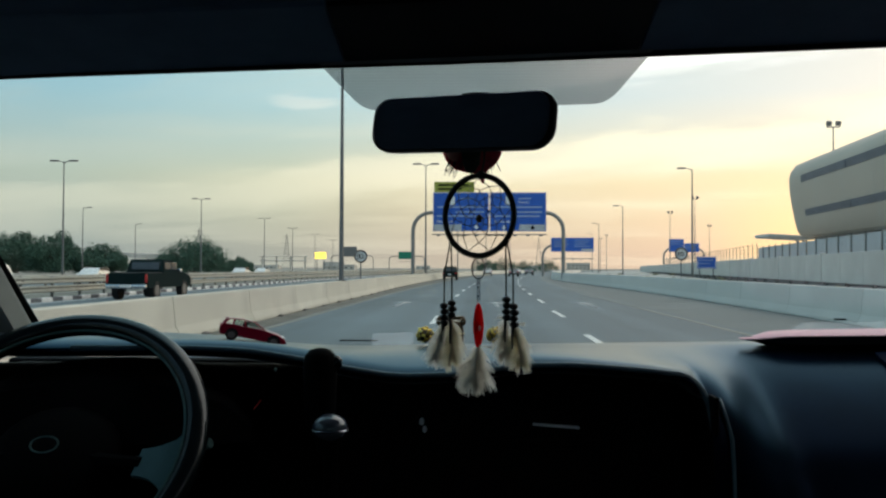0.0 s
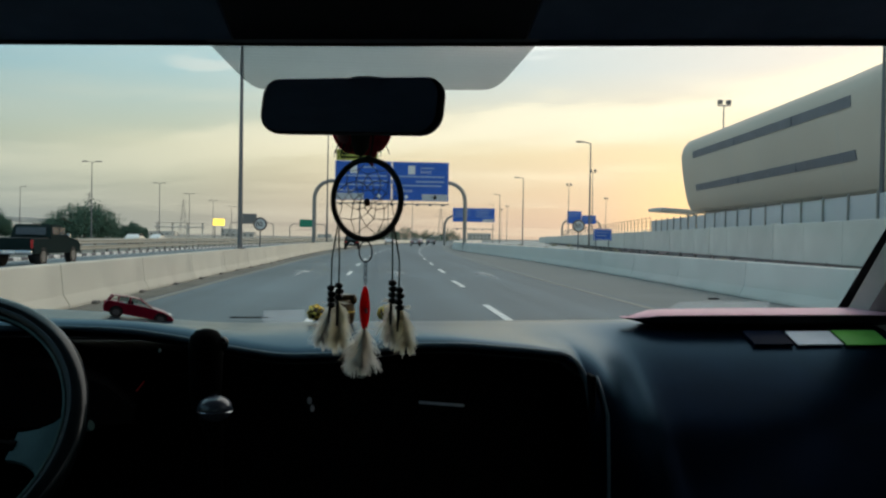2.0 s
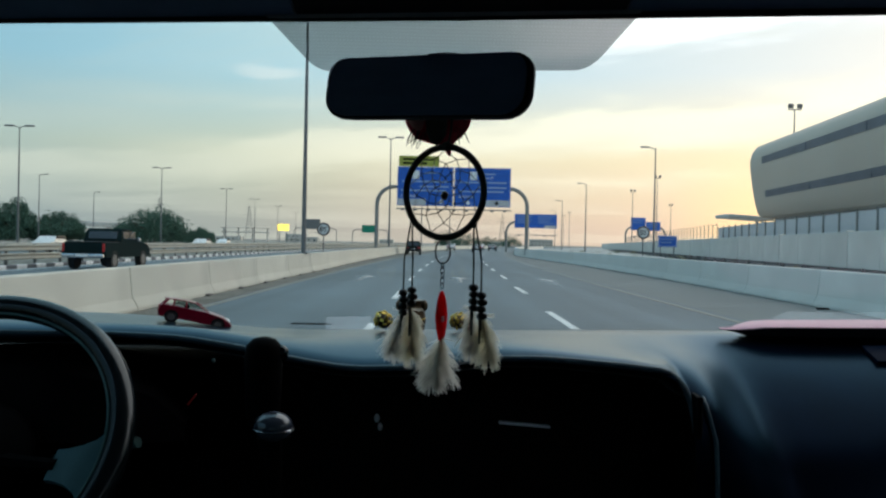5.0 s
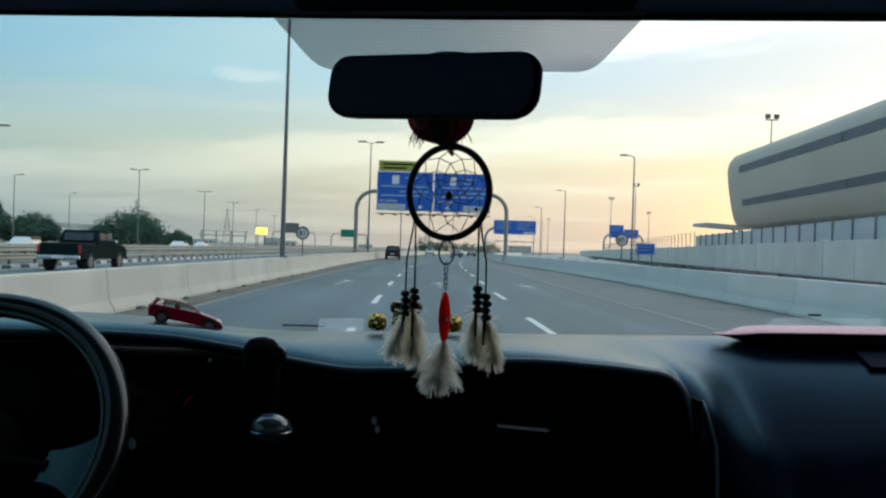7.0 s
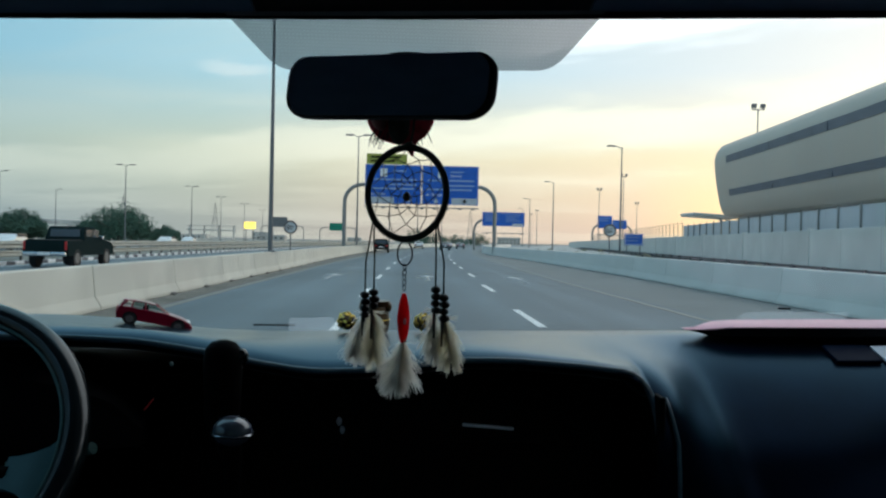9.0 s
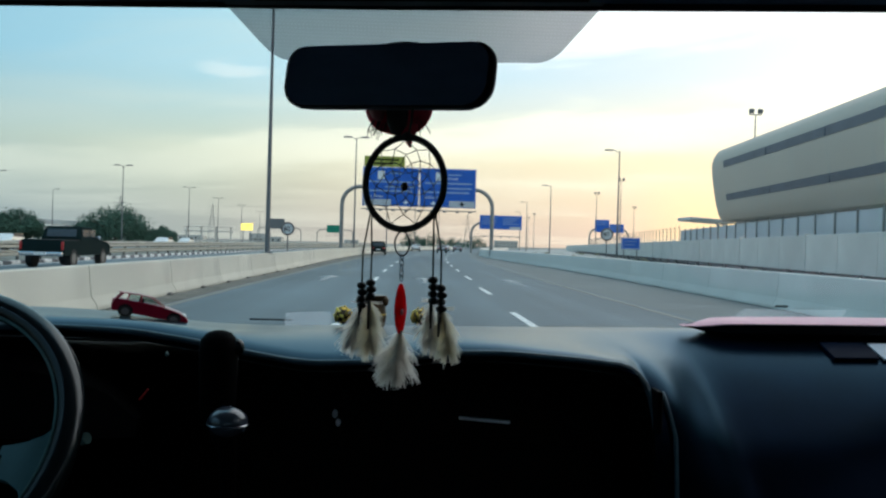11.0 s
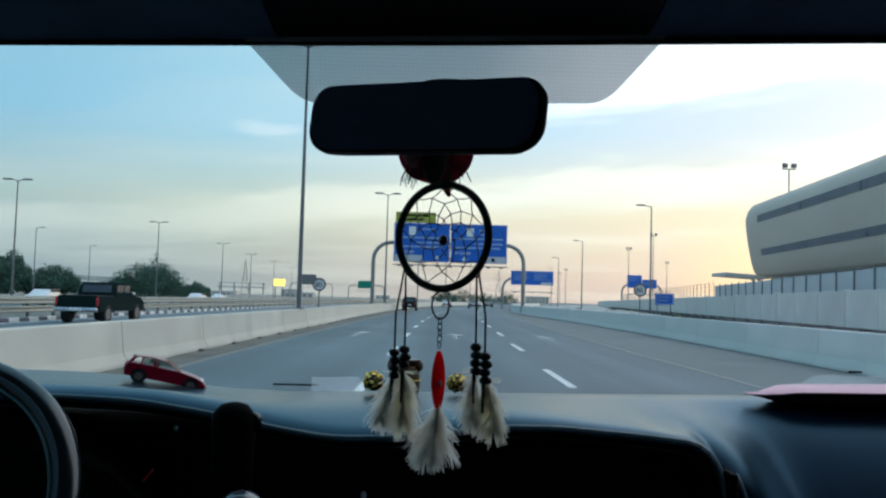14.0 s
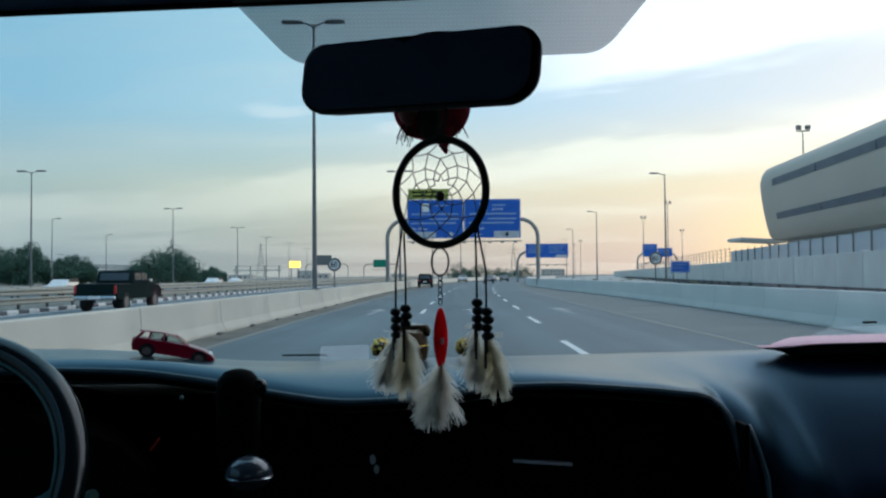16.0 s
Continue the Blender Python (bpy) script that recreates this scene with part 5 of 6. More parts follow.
for a in (-8, 188, 270):  # three spokes; the right one takes the lit colour, the others near black
    ra = radians(a)
    w = 0.022 if a != 270 else 0.03
    rr = []
    for r, ww, l in ((0.137, w * 1.9, 0.012), (0.150, w * 2.0, 0.008), (0.168, w * 2.4, 0.003), (0.186, w * 3.3, 0.0), (0.200, w * 5.2, 0.0)):
        side = Vector((-math.sin(ra), 0, math.cos(ra))) * ww / 2
        rot = Matrix.Rotation(radians(-WT), 3, "X")
        c = Vector((r * math.cos(ra), l, r * math.sin(ra)))
        rr.append([WC + rot @ (c + side + Vector((0, -0.004, 0))), WC + rot @ (c - side + Vector((0, -0.004, 0))), WC + rot @ (c - side + Vector((0, 0.006, 0))), WC + rot @ (c + side + Vector((0, 0.006, 0)))])
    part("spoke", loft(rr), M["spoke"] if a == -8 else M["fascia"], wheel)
for a in (-8, 188):  # dark arms between hub and spokes
    part("arm", tube([on_wheel(0.03, radians(a), 0.03), on_wheel(0.09, radians(a), 0.022), on_wheel(0.144, radians(a), 0.012)], [0.016, 0.012, 0.010], 8), M["fascia"], wheel)
part("column", tube([on_wheel(0, 0, 0.03), (-0.525, 1.66, 1.16)], [0.045, 0.05], 16), M["fascia"], wheel)
part("stalk", tube([(-0.56, 1.60, 1.195), (-0.425, 1.545, 1.222), (-0.372, 1.525, 1.243)], [0.005, 0.005, 0.008], 8), M["trimgrey"], wheel)

# windscreen
zb, zt_ = 1.312, 1.842


def pane_at(x, z, off=0.0):
    return (x, screen_y(z) + off, z)


gl = bm_new()
edge = [pane_at(-0.945, zb), pane_at(1.10, zb), pane_at(0.985, zt_), pane_at(-0.86, zt_)]
fs = [gl.verts.new(p) for p in edge]
bk = [gl.verts.new((p[0], p[1] + 0.004, p[2] + 0.003)) for p in edge]
gl.faces.new(fs)
gl.faces.new(bk[::-1])
for i in range(4):
    gl.faces.new((fs[i], fs[(i + 1) % 4], bk[(i + 1) % 4], bk[i]))
screen = part("windscreen", gl, M["screen"], car, "clear raked windscreen", smooth=False)
screen.visible_shadow = False


def film(name, pts, material, label, off=-0.004, r=0.0):
    b = bm_new()
    f = b.faces.new([b.verts.new((0, 0, 0)) for _ in pts])
    for v, (x, z) in zip(f.verts, pts):
        v.co = (x, (screen_y(z) - screen_y(1.768)) , z - 1.768)
    o = bmesh.ops.extrude_face_region(b, geom=[f])
    bmesh.ops.translate(b, vec=(0, -0.0006, -0.0004), verts=[v for v in o["geom"] if isinstance(v, bmesh.types.BMVert)])
    ob = part(name, b, material, screen, label, smooth=False, at=tx(0, screen_y(1.768) + off, 1.768 + off * 0.8))
    ob.visible_shadow = False
    return ob


def rounded(pts, r, n=5):
    out = []
    m = len(pts)
    for i in range(m):
        p, a, b = (Vector((*q, 0)) for q in (pts[i], pts[i - 1], pts[(i + 1) % m]))
        u, v = (a - p).normalized(), (b - p).normalized()
        for k in range(n + 1):
            t = k / n
            out.append(tuple((p + u * r) * (1 - t) ** 2 + p * 2 * t * (1 - t) + (p + v * r) * t ** 2)[:2])
    return out


band = rounded([(-0.226, 1.832), (-0.150, 1.7585), (0.229, 1.7665), (0.294, 1.840)], 0.022)
film("dotted_band", band, M["frit"], "grey band of fine dots behind the mirror")
# two pale patches painting the dashboard's reflection low on the glass
film("sticker", [(-0.203, 1.338), (-0.112, 1.340), (-0.108, 1.374), (-0.196, 1.370)], M["sticker"], "faint pale film low on the glass for a dashboard reflection")
film("sticker", [(0.66, 1.372), (0.90, 1.376), (0.90, 1.405), (0.70, 1.402)], M["sticker"], "faint pale film low on the glass for a dashboard reflection")
for s, x0, x1 in ((-1, -0.915, -0.868), (1, 1.066, 0.992)):
    film("black_border", [(x0, 1.36), (x0 + s * 0.03, 1.36), (x1 + s * 0.03, 1.84), (x1, 1.84)], M["black"], "black painted glass edge", off=-0.003)
part("wiper", box(0.085, 0.010, 0.003, tx(-0.235, 2.150, 1.346) @ pose(0, 0, 0, 0, 0, 2), bevel=0.002), M["black"], screen, "black wiper blade lying at the foot of the glass")
part("wiper", box(0.024, 0.010, 0.004, tx(0.80, 2.112, 1.401) @ pose(0, 0, 0, 0, -1, -2), bevel=0.002), M["black"], screen, "black wiper blade lying at the foot of the glass")

# roof lining, visors, overhead console
rl = []
for x in [-1.0 + 0.1 * k for k in range(22)]:
    c = 0.03 * (1 - ((x - 0.05) / 1.05) ** 2)
    rl.append([(x, y, z + lean(x) + c * (1 if y < 1.3 else 0.2)) for y, z in ((1.515, 1.822), (1.44, 1.835), (1.30, 1.862), (0.9, 1.885), (-1.3, 1.87), (-1.3, 1.93), (1.3, 1.92), (1.56, 1.835))])
roof = part("roof_lining", loft(rl), M["lining"], car, "dark grey fabric roof lining")
for x0, x1 in ((-0.72, -0.135), (0.225, 0.80)):
    part("sun_visor", box(x1 - x0, 0.20, 0.022, tx((x0 + x1) / 2, 1.41, 1.857 + lean((x0 + x1) / 2)) @ pose(0, 0, 0, -12, -1.35, 0), bevel=0.009, seg=3), M["visor"], roof, "grey fabric sun visor folded up")
part("overhead_console", box(0.34, 0.22, 0.03, tx(0.045, 1.41, 1.858) @ pose(0, 0, 0, -12, -1.35, 0), bevel=0.012, seg=3), M["black"], roof, "black overhead console")
def header(x0, x1, material, label):
    n = max(4, int((x1 - x0) / 0.08))
    rings = [[(x, y + (x - 0.03) * -0.022, z + lean(x)) for y, z in ((1.521, 1.8162), (1.47, 1.826), (1.34, 1.852), (1.34, 1.88), (1.54, 1.87), (1.548, 1.832))] for x in [x0 + (x1 - x0) * k / n for k in range(n + 1)]]
    part("header_panel", loft(rings), material, roof, label)


header(-0.95, -0.172, M["lining"], "grey fabric strip over the windscreen")
header(-0.169, 0.262, M["black"], "black panel below the overhead console")
header(0.265, 1.05, M["lining"], "grey fabric strip over the windscreen")
part("header_trim", tube([(-0.86, 1.545, 1.800), (-0.60, 1.533, 1.806), (0.02, 1.516, 1.8185), (0.64, 1.494, 1.834), (0.98, 1.48, 1.842)], 0.007, 8), M["black"], roof)

# pillars, doors, tail
for s, b, t in ((-1, (-0.917, 2.085, 1.34), (-0.868, 1.48, 1.845)), (1, (1.075, 2.085, 1.34), (0.992, 1.46, 1.86))):
    b, t = Vector(b), Vector(t)
    rr = []
    for k in range(7):
        p = b.lerp(t, k / 6)
        w = 0.10 - 0.02 * k / 6
        rr.append([p + Vector((s * q * w, -d, e)) for q, d, e in ((0.0, 0.004, 0), (0.1, 0.05, -0.01), (0.6, 0.09, -0.01), (1.0, 0.10, 0), (1.0, 0.0, 0.03), (0.3, -0.03, 0.03))])
    part("pillar_trim", loft(rr), M["pillar"], car, "pale grey front pillar trim")
for s, x in ((-1, -1.04), (1, 1.16)):
    d = part("door", box(0.10, 3.4, 0.78, tx(x, 0.45, 0.88), bevel=0.03), M["cabin"], car, "dark door panel")
    part("door_window", box(0.008, 1.55, 0.55, tx(x, 1.12, 1.53)), M["side_clear"] if s < 0 else M["tinted"], d, "clear side glass" if s < 0 else "tinted side glass", smooth=False)
    part("rear_quarter", box(0.08, 1.75, 0.60, tx(x, -0.52, 1.55), bevel=0.02), M["cabin"], car)
    part("outer_skin", box(0.02, 3.6, 0.85, tx(x + s * 0.07, 0.4, 0.85), bevel=0.008), M["body"], d)
part("tail_wall", box(2.3, 0.08, 0.75, tx(0.06, -1.36, 0.83), bevel=0.02), M["cabin"], car)
for x in (-0.97, 1.09):
    part("tail_pillar", box(0.24, 0.08, 0.70, tx(x, -1.36, 1.555), bevel=0.02), M["cabin"], car)
part("tail_window", box(1.82, 0.008, 0.70, tx(0.06, -1.36, 1.555)), M["rear_glass"], car, "tinted rear window", smooth=False)
part("cabin_floor", box(2.3, 3.6, 0.08, tx(0.06, 0.35, 0.46), bevel=0.02), M["cabin"], car)
part("bulkhead", box(2.2, 0.05, 0.86, tx(0.06, 2.19, 0.87), bevel=0.01), M["fascia"], car)

# plain outer skin, wheels and bonnet, so that the car stands on the road
part("outer_roof", loft([[(x, y, z + lean(x)) for y, z in ((1.57, 1.842), (1.30, 1.935), (0.4, 1.965), (-1.3, 1.945), (-1.38, 1.90), (-1.3, 1.935), (0.4, 1.95), (1.29, 1.922))] for x in (-1.06, -0.7, 0.05, 0.8, 1.18)]), M["body"], car, "grey painted car roof")
part("bonnet", loft([[(x, y, z - 0.05 * abs((x - 0.06) / 1.1) ** 3) for y, z in ((2.17, 1.25), (2.6, 1.16), (3.1, 1.08), (3.32, 0.98), (3.36, 0.7), (3.3, 0.42), (2.2, 0.42))] for x in (-1.06, -0.9, -0.4, 0.06, 0.5, 1.02, 1.18)]), M["body"], car, "grey painted bonnet")
for wx in (-1.0, 1.12):
    for wy in (-0.95, 2.72):
        wh = part("road_wheel", tube([(wx - 0.11, wy, 0.36), (wx + 0.11, wy, 0.36)], 0.36, 28), M["tyre"], car)
        sx = 0.112 if wx > 0 else -0.112
        part("hub_cap", tube([(wx + sx - 0.01, wy, 0.36), (wx + sx + 0.01, wy, 0.36)], 0.22, 20), M["rim"], wh)

# rear-view mirror
mm = tx(0.004, 1.457, 1.7125) @ pose(0, 0, 0, 0, 0, -25.2) @ pose(0, 0, 0, -7, 2.2, 0)
ow, oh = 0.2865, 0.0800
out = []
for cx, cz, a0 in ((ow / 2 - 0.026, oh / 2 - 0.026, 0), (-ow / 2 + 0.026, oh / 2 - 0.026, 90), (-ow / 2 + 0.030, -oh / 2 + 0.030, 180), (ow / 2 - 0.030, -oh / 2 + 0.030, 270)):
    r = 0.026 if cz > 0 else 0.030
    for k in range(7):
        a = radians(a0 + k * 15)
        out.append((cx + r * math.cos(a), cz + r * math.sin(a) + (0.005 * (1 - (cx / 0.12) ** 2) if cz > 0 else 0)))


def outline_ring(k, y):
    return [(x * k, y, z * k) for x, z in out]


hb = loft([outline_ring(0.985, -0.008), outline_ring(1.0, -0.005), outline_ring(1.0, 0.004), outline_ring(0.93, 0.018), outline_ring(0.6, 0.030)])
mir = part("rear_view_mirror", hb, M["black"], car, "black rear-view mirror turned to the driver", at=mm)
part("mirror_glass", loft([outline_ring(0.955, -0.0095), outline_ring(0.955, -0.0075)]), mirror_mat, mir, "dark reflecting mirror glass")
part("mirror_stem", loft([[(0.03 * math.cos(a) + 0.018, 0.012 + 0.016 * math.sin(a), z) for a in [q * math.tau / 14 for q in range(14)]] for z in (0.0, 0.038, 0.0435)]), M["black"], mir)
part("stem_arm", tube([(0.02, 1.475, 1.728), (0.03, 1.53, 1.742), (0.035, 1.592, 1.752)], [0.012, 0.011, 0.016], 12), M["black"], mir).matrix_basis = mm.inverted()

# ---------------------------------------------------------------- dreamcatcher


def feather(parent, at, length, width, seed, fluff=1.0, material=None):
    """A downy feather: a quill with many fine curled barbs."""
    rnd = random.Random(seed)
    bend_ = rnd.uniform(-0.12, 0.12)
    verts, faces = [], []

    def shaft(t):
        return Vector((bend_ * length * t * t, 0.04 * length * math.sin(t * 2.5 + seed), -length * t))

    n = 330
    droop = [1.5, 1.5]
    yaw = [0.0, 0.0]
    long_ = [1.0, 1.0]
    for k in range(n):
        t = 0.03 + 0.88 * k / n
        prof = math.sin(math.pi * (0.12 + 0.76 * t / 0.91)) ** 0.75
        for j, s in enumerate((-1, 1)):
            if rnd.random() < 0.12:  # barbs cling together in locks
                droop[j], yaw[j], long_[j] = rnd.uniform(0.18, 0.80), rnd.uniform(-0.5, 0.5), rnd.uniform(0.85, 1.10)
            ang = max(0.02, droop[j] + rnd.uniform(-0.16, 0.16))
            L = width * 1.45 * prof * long_[j] * rnd.uniform(0.6, 1.0)
            ya = yaw[j] + rnd.uniform(-0.25, 0.25)
            if rnd.random() < 0.16:  # a stray one
                L, ang, ya = L * 0.9, rnd.uniform(0.5, 1.1), rnd.uniform(-1.3, 1.3)
            o = shaft(t)
            w = rnd.uniform(0.0004, 0.0009)
            prev = None
            for q in range(6):
                u = q / 5
                side, fall = math.sin(ang) * L * (u - 0.18 * u ** 3), math.cos(ang) * L * fluff * (u * 0.8 + 0.2 * u * u)
                p = o + Vector((s * math.cos(ya) * side, math.sin(ya) * side, -fall + rnd.uniform(-0.015, 0.015) * L))
                d = Vector((math.cos(ang), 0, s * math.sin(ang))) * w * (1 - 0.5 * u)
                i = len(verts)
                verts += [p + d, p - d]
                if prev is not None:
                    faces.append((prev, prev + 1, i + 1, i))
                prev = i
    me = bpy.data.meshes.new("feather")
    me.from_pydata(verts, [], faces)
    f = part("feather", me, material or M["feather"], parent, at=at)
    part("quill", tube([shaft(0.0), shaft(0.3), shaft(0.55), shaft(0.80)], [0.0011, 0.001, 0.0008, 0.0004], 5), M["quill"], f)
    return f


DC = Vector((0.030, 1.43, 1.580))
dc = thing("dreamcatcher", tx(*DC) @ pose(0, 0, 0, 0, 0, -31), "dark dreamcatcher with web, beads and white feathers below the mirror", "dreamcatcher")
HR = 0.0555
hoop = []
part("hoop", tube([(HR * math.cos(k * math.tau / 56), 0, HR * math.sin(k * math.tau / 56)) for k in range(56)], 0.0041, 10, True), M["hoop"], dc, "dark cord-wrapped hoop")
# web: each round is tied to the middle of the round outside it
N = 9
pts = [(HR * 0.95 * math.cos(radians(90 + k * 360 / N)), HR * 0.95 * math.sin(radians(90 + k * 360 / N))) for k in range(N)]
rad_, off_ = [0.95, 0.74, 0.56, 0.40, 0.27, 0.16], 0.0
prev = pts
for j in range(1, len(rad_)):
    cur = []
    for k in range(N):
        a = radians(90 + (k + 0.5 * (j % 2) + random.uniform(-0.07, 0.07)) * 360 / N)
        r = HR * rad_[j] * random.uniform(0.94, 1.06)
        cur.append((r * math.cos(a) + 0.002, r * math.sin(a) + 0.003))
    for k in range(N):
        a, b = (prev[k], prev[(k + 1) % N]) if j % 2 else (prev[k - 1], prev[k])
        c = cur[k]
        for q in (a, b):
            part("web_thread", tube([(q[0], 0, q[1]), ((q[0] * 0.5 + c[0] * 0.5) * 0.985, 0.0004, (q[1] * 0.5 + c[1] * 0.5) * 0.985), (c[0], 0, c[1])], 0.0006, 5), M["thread"], dc)
    prev = cur
part("centre_bead", ball(0.0052, 0.004, 0.0058, tx(0.001, 0, -0.004), 2), M["amber"], dc)
part("hanger", tube([(0.004, 0, HR), (0.006, 0.004, HR + 0.02), (0.004, 0.010, HR + 0.05), (0.0, 0.02, HR + 0.08)], 0.0013, 6), M["hoop"], dc)
part("knot", ball(0.007, 0.006, 0.006, tx(0.003, 0, HR + 0.001), 2), M["hoop"], dc)
for k, (x, top, bl, n, fl, fw, mt) in enumerate((
        (-0.057, -0.030, -0.138, 4, 0.060, 0.026, "feather"), (-0.044, -0.034, -0.134, 3, 0.066, 0.026, "feather_y"),
        (0.044, -0.034, -0.127, 4, 0.060, 0.024, "feather"), (0.055, -0.030, -0.136, 4, 0.060, 0.025, "feather_y"))):
    xa = math.copysign(HR * math.cos(math.asin(top / HR)), x)
    cord = part("cord", tube([(xa, 0, top), (xa * 0.98 + x * 0.02, -0.002, top - 0.012), (x * 0.99, 0, (top + bl) / 2), (x, 0, bl - 0.03)], 0.0011, 6), M["hoop"], dc)
    for q in range(n):
        part("bead", ball(0.0062 + 0.0008 * (q % 2), 0.0060, 0.0048, tx(x + 0.0012 * (q % 2), 0, bl + 0.012 - 0.0082 * q), 2), M["bead"], cord)
    feather(cord, pose(x, 0.001 * k, bl - 0.010, 0, (11, -3, 6, -6)[k], 20 * (k % 2)), fl, fw, 3 + k, 1.0, M[mt])
    part("tail_cord", tube([(x, -0.004, bl - 0.01), (x + 0.002, -0.007, bl - 0.045)], [0.0016, 0.0013], 6), M["bead"], cord)
# key ring, chain, red pendant and the middle feather
kr = part("key_ring", tube([(0.0105 * math.cos(k * math.tau / 30), 0, -HR - 0.0175 + 0.0145 * math.sin(k * math.tau / 30)) for k in range(30)], 0.0011, 6, True), M["rust"], dc)
for k in range(5):
    z = -HR - 0.0345 - k * 0.0062
    part("chain_link", tube([(0.0022 * math.cos(q * math.tau / 12) * (1 if k % 2 else 0.3), 0.0022 * math.cos(q * math.tau / 12) * (0.3 if k % 2 else 1), z + 0.0040 * math.sin(q * math.tau / 12)) for q in range(12)], 0.0007, 5, True), M["chrome"], kr)
pen = []
for k in range(15):
    t = k / 14
    w = 0.0125 * math.sin(math.pi * (0.04 + 0.92 * t)) ** 0.7
    d = 0.0030
    pen.append([(w * math.cos(a) * 0.75, w * math.sin(a) * 0.0 + d * math.sin(a) * min(1, w * 160), -HR - 0.066 - 0.062 * t) for a in [q * math.tau / 12 for q in range(12)]])
pd = part("pendant", loft(pen), M["pendant"], kr, "flat red enamel pendant", at=pose(0, 0, 0, 0, 0, 68))
part("pendant_stone", ball(0.004, 0.0042, 0.006, tx(0, 0, -HR - 0.10), 2), M["pinktop"], pd)
feather(kr, pose(0.002, 0, -HR - 0.122, 0, 7, 25), 0.062, 0.037, 31, 0.7)
feather(kr, pose(0.000, 0.003, -HR - 0.124, 4, -3, 110), 0.060, 0.033, 32, 0.7)

# red pouch hanging behind the mirror
pouch = thing("pouch", tx(0.020, 1.545, 1.694) @ Matrix.Diagonal((0.80, 0.9, 0.92, 1)), "dark red velvet heart-shaped pouch with fringed edge hanging behind the mirror", "pouch")
rr = []
for k in range(15):
    t = k / 14
    w = 0.055 * (1 - (max(0.0, t - 0.42) / 0.60) ** 2.2) ** 0.5 * (0.86 + 0.14 * min(1, t * 3)) + 0.003 if t < 0.999 else 0.008
    rr.append([(w * math.cos(a) * (1 + 0.04 * math.sin(3 * a)), 0.020 * math.sin(a) * math.sin(math.pi * (0.10 + 0.84 * t)), 0.040 - 0.086 * t) for a in [q * math.tau / 20 for q in range(20)]])
part("cloth", loft(rr), M["red_cloth"], pouch)
part("satin_fold", ball(0.013, 0.006, 0.021, tx(-0.037, -0.020, -0.010) @ pose(0, 0, 0, 0, -24, 0), 2), M["pink_cloth"], pouch, "pink satin fold")
part("satin_fold", ball(0.006, 0.005, 0.014, tx(-0.024, -0.022, -0.004) @ pose(0, 0, 0, 0, -32, 0), 2), M["pink_cloth"], pouch, "pink satin fold")
part("dark_knot", ball(0.019, 0.014, 0.034, tx(-0.002, -0.020, -0.016), 2), M["hoop"], pouch, "dark tangled cord knot")
part("cloth_tail", loft([[(0.022 + dx + w * math.cos(a), -0.012 + w * 0.5 * math.sin(a), z) for a in [q * math.tau / 10 for q in range(10)]] for dx, w, z in ((0, 0.012, -0.03), (-0.003, 0.010, -0.043), (-0.005, 0.007, -0.054), (-0.001, 0.002, -0.064))]), M["red_cloth"], pouch)
for k in range(30):
    side = -1 if k % 5 < 3 else 1
    x0, z0 = side * random.uniform(0.018, 0.044), random.uniform(-0.044, -0.026)
    part("tassel", tube([(x0, -0.010, z0 + 0.006), (x0 + side * 0.004 + random.uniform(-0.003, 0.003), -0.011, z0 - 0.005), (x0 + side * random.uniform(0.0, 0.010), -0.010, z0 - random.uniform(0.009, 0.016))], 0.0006, 4), M["hoop"], pouch)
part("string", tube([(0.0, 0.0, 0.045), (0.0, -0.01, 0.075)], 0.0015, 6), M["hoop"], pouch)

# ---------------------------------------------------------------- things on the dashboard


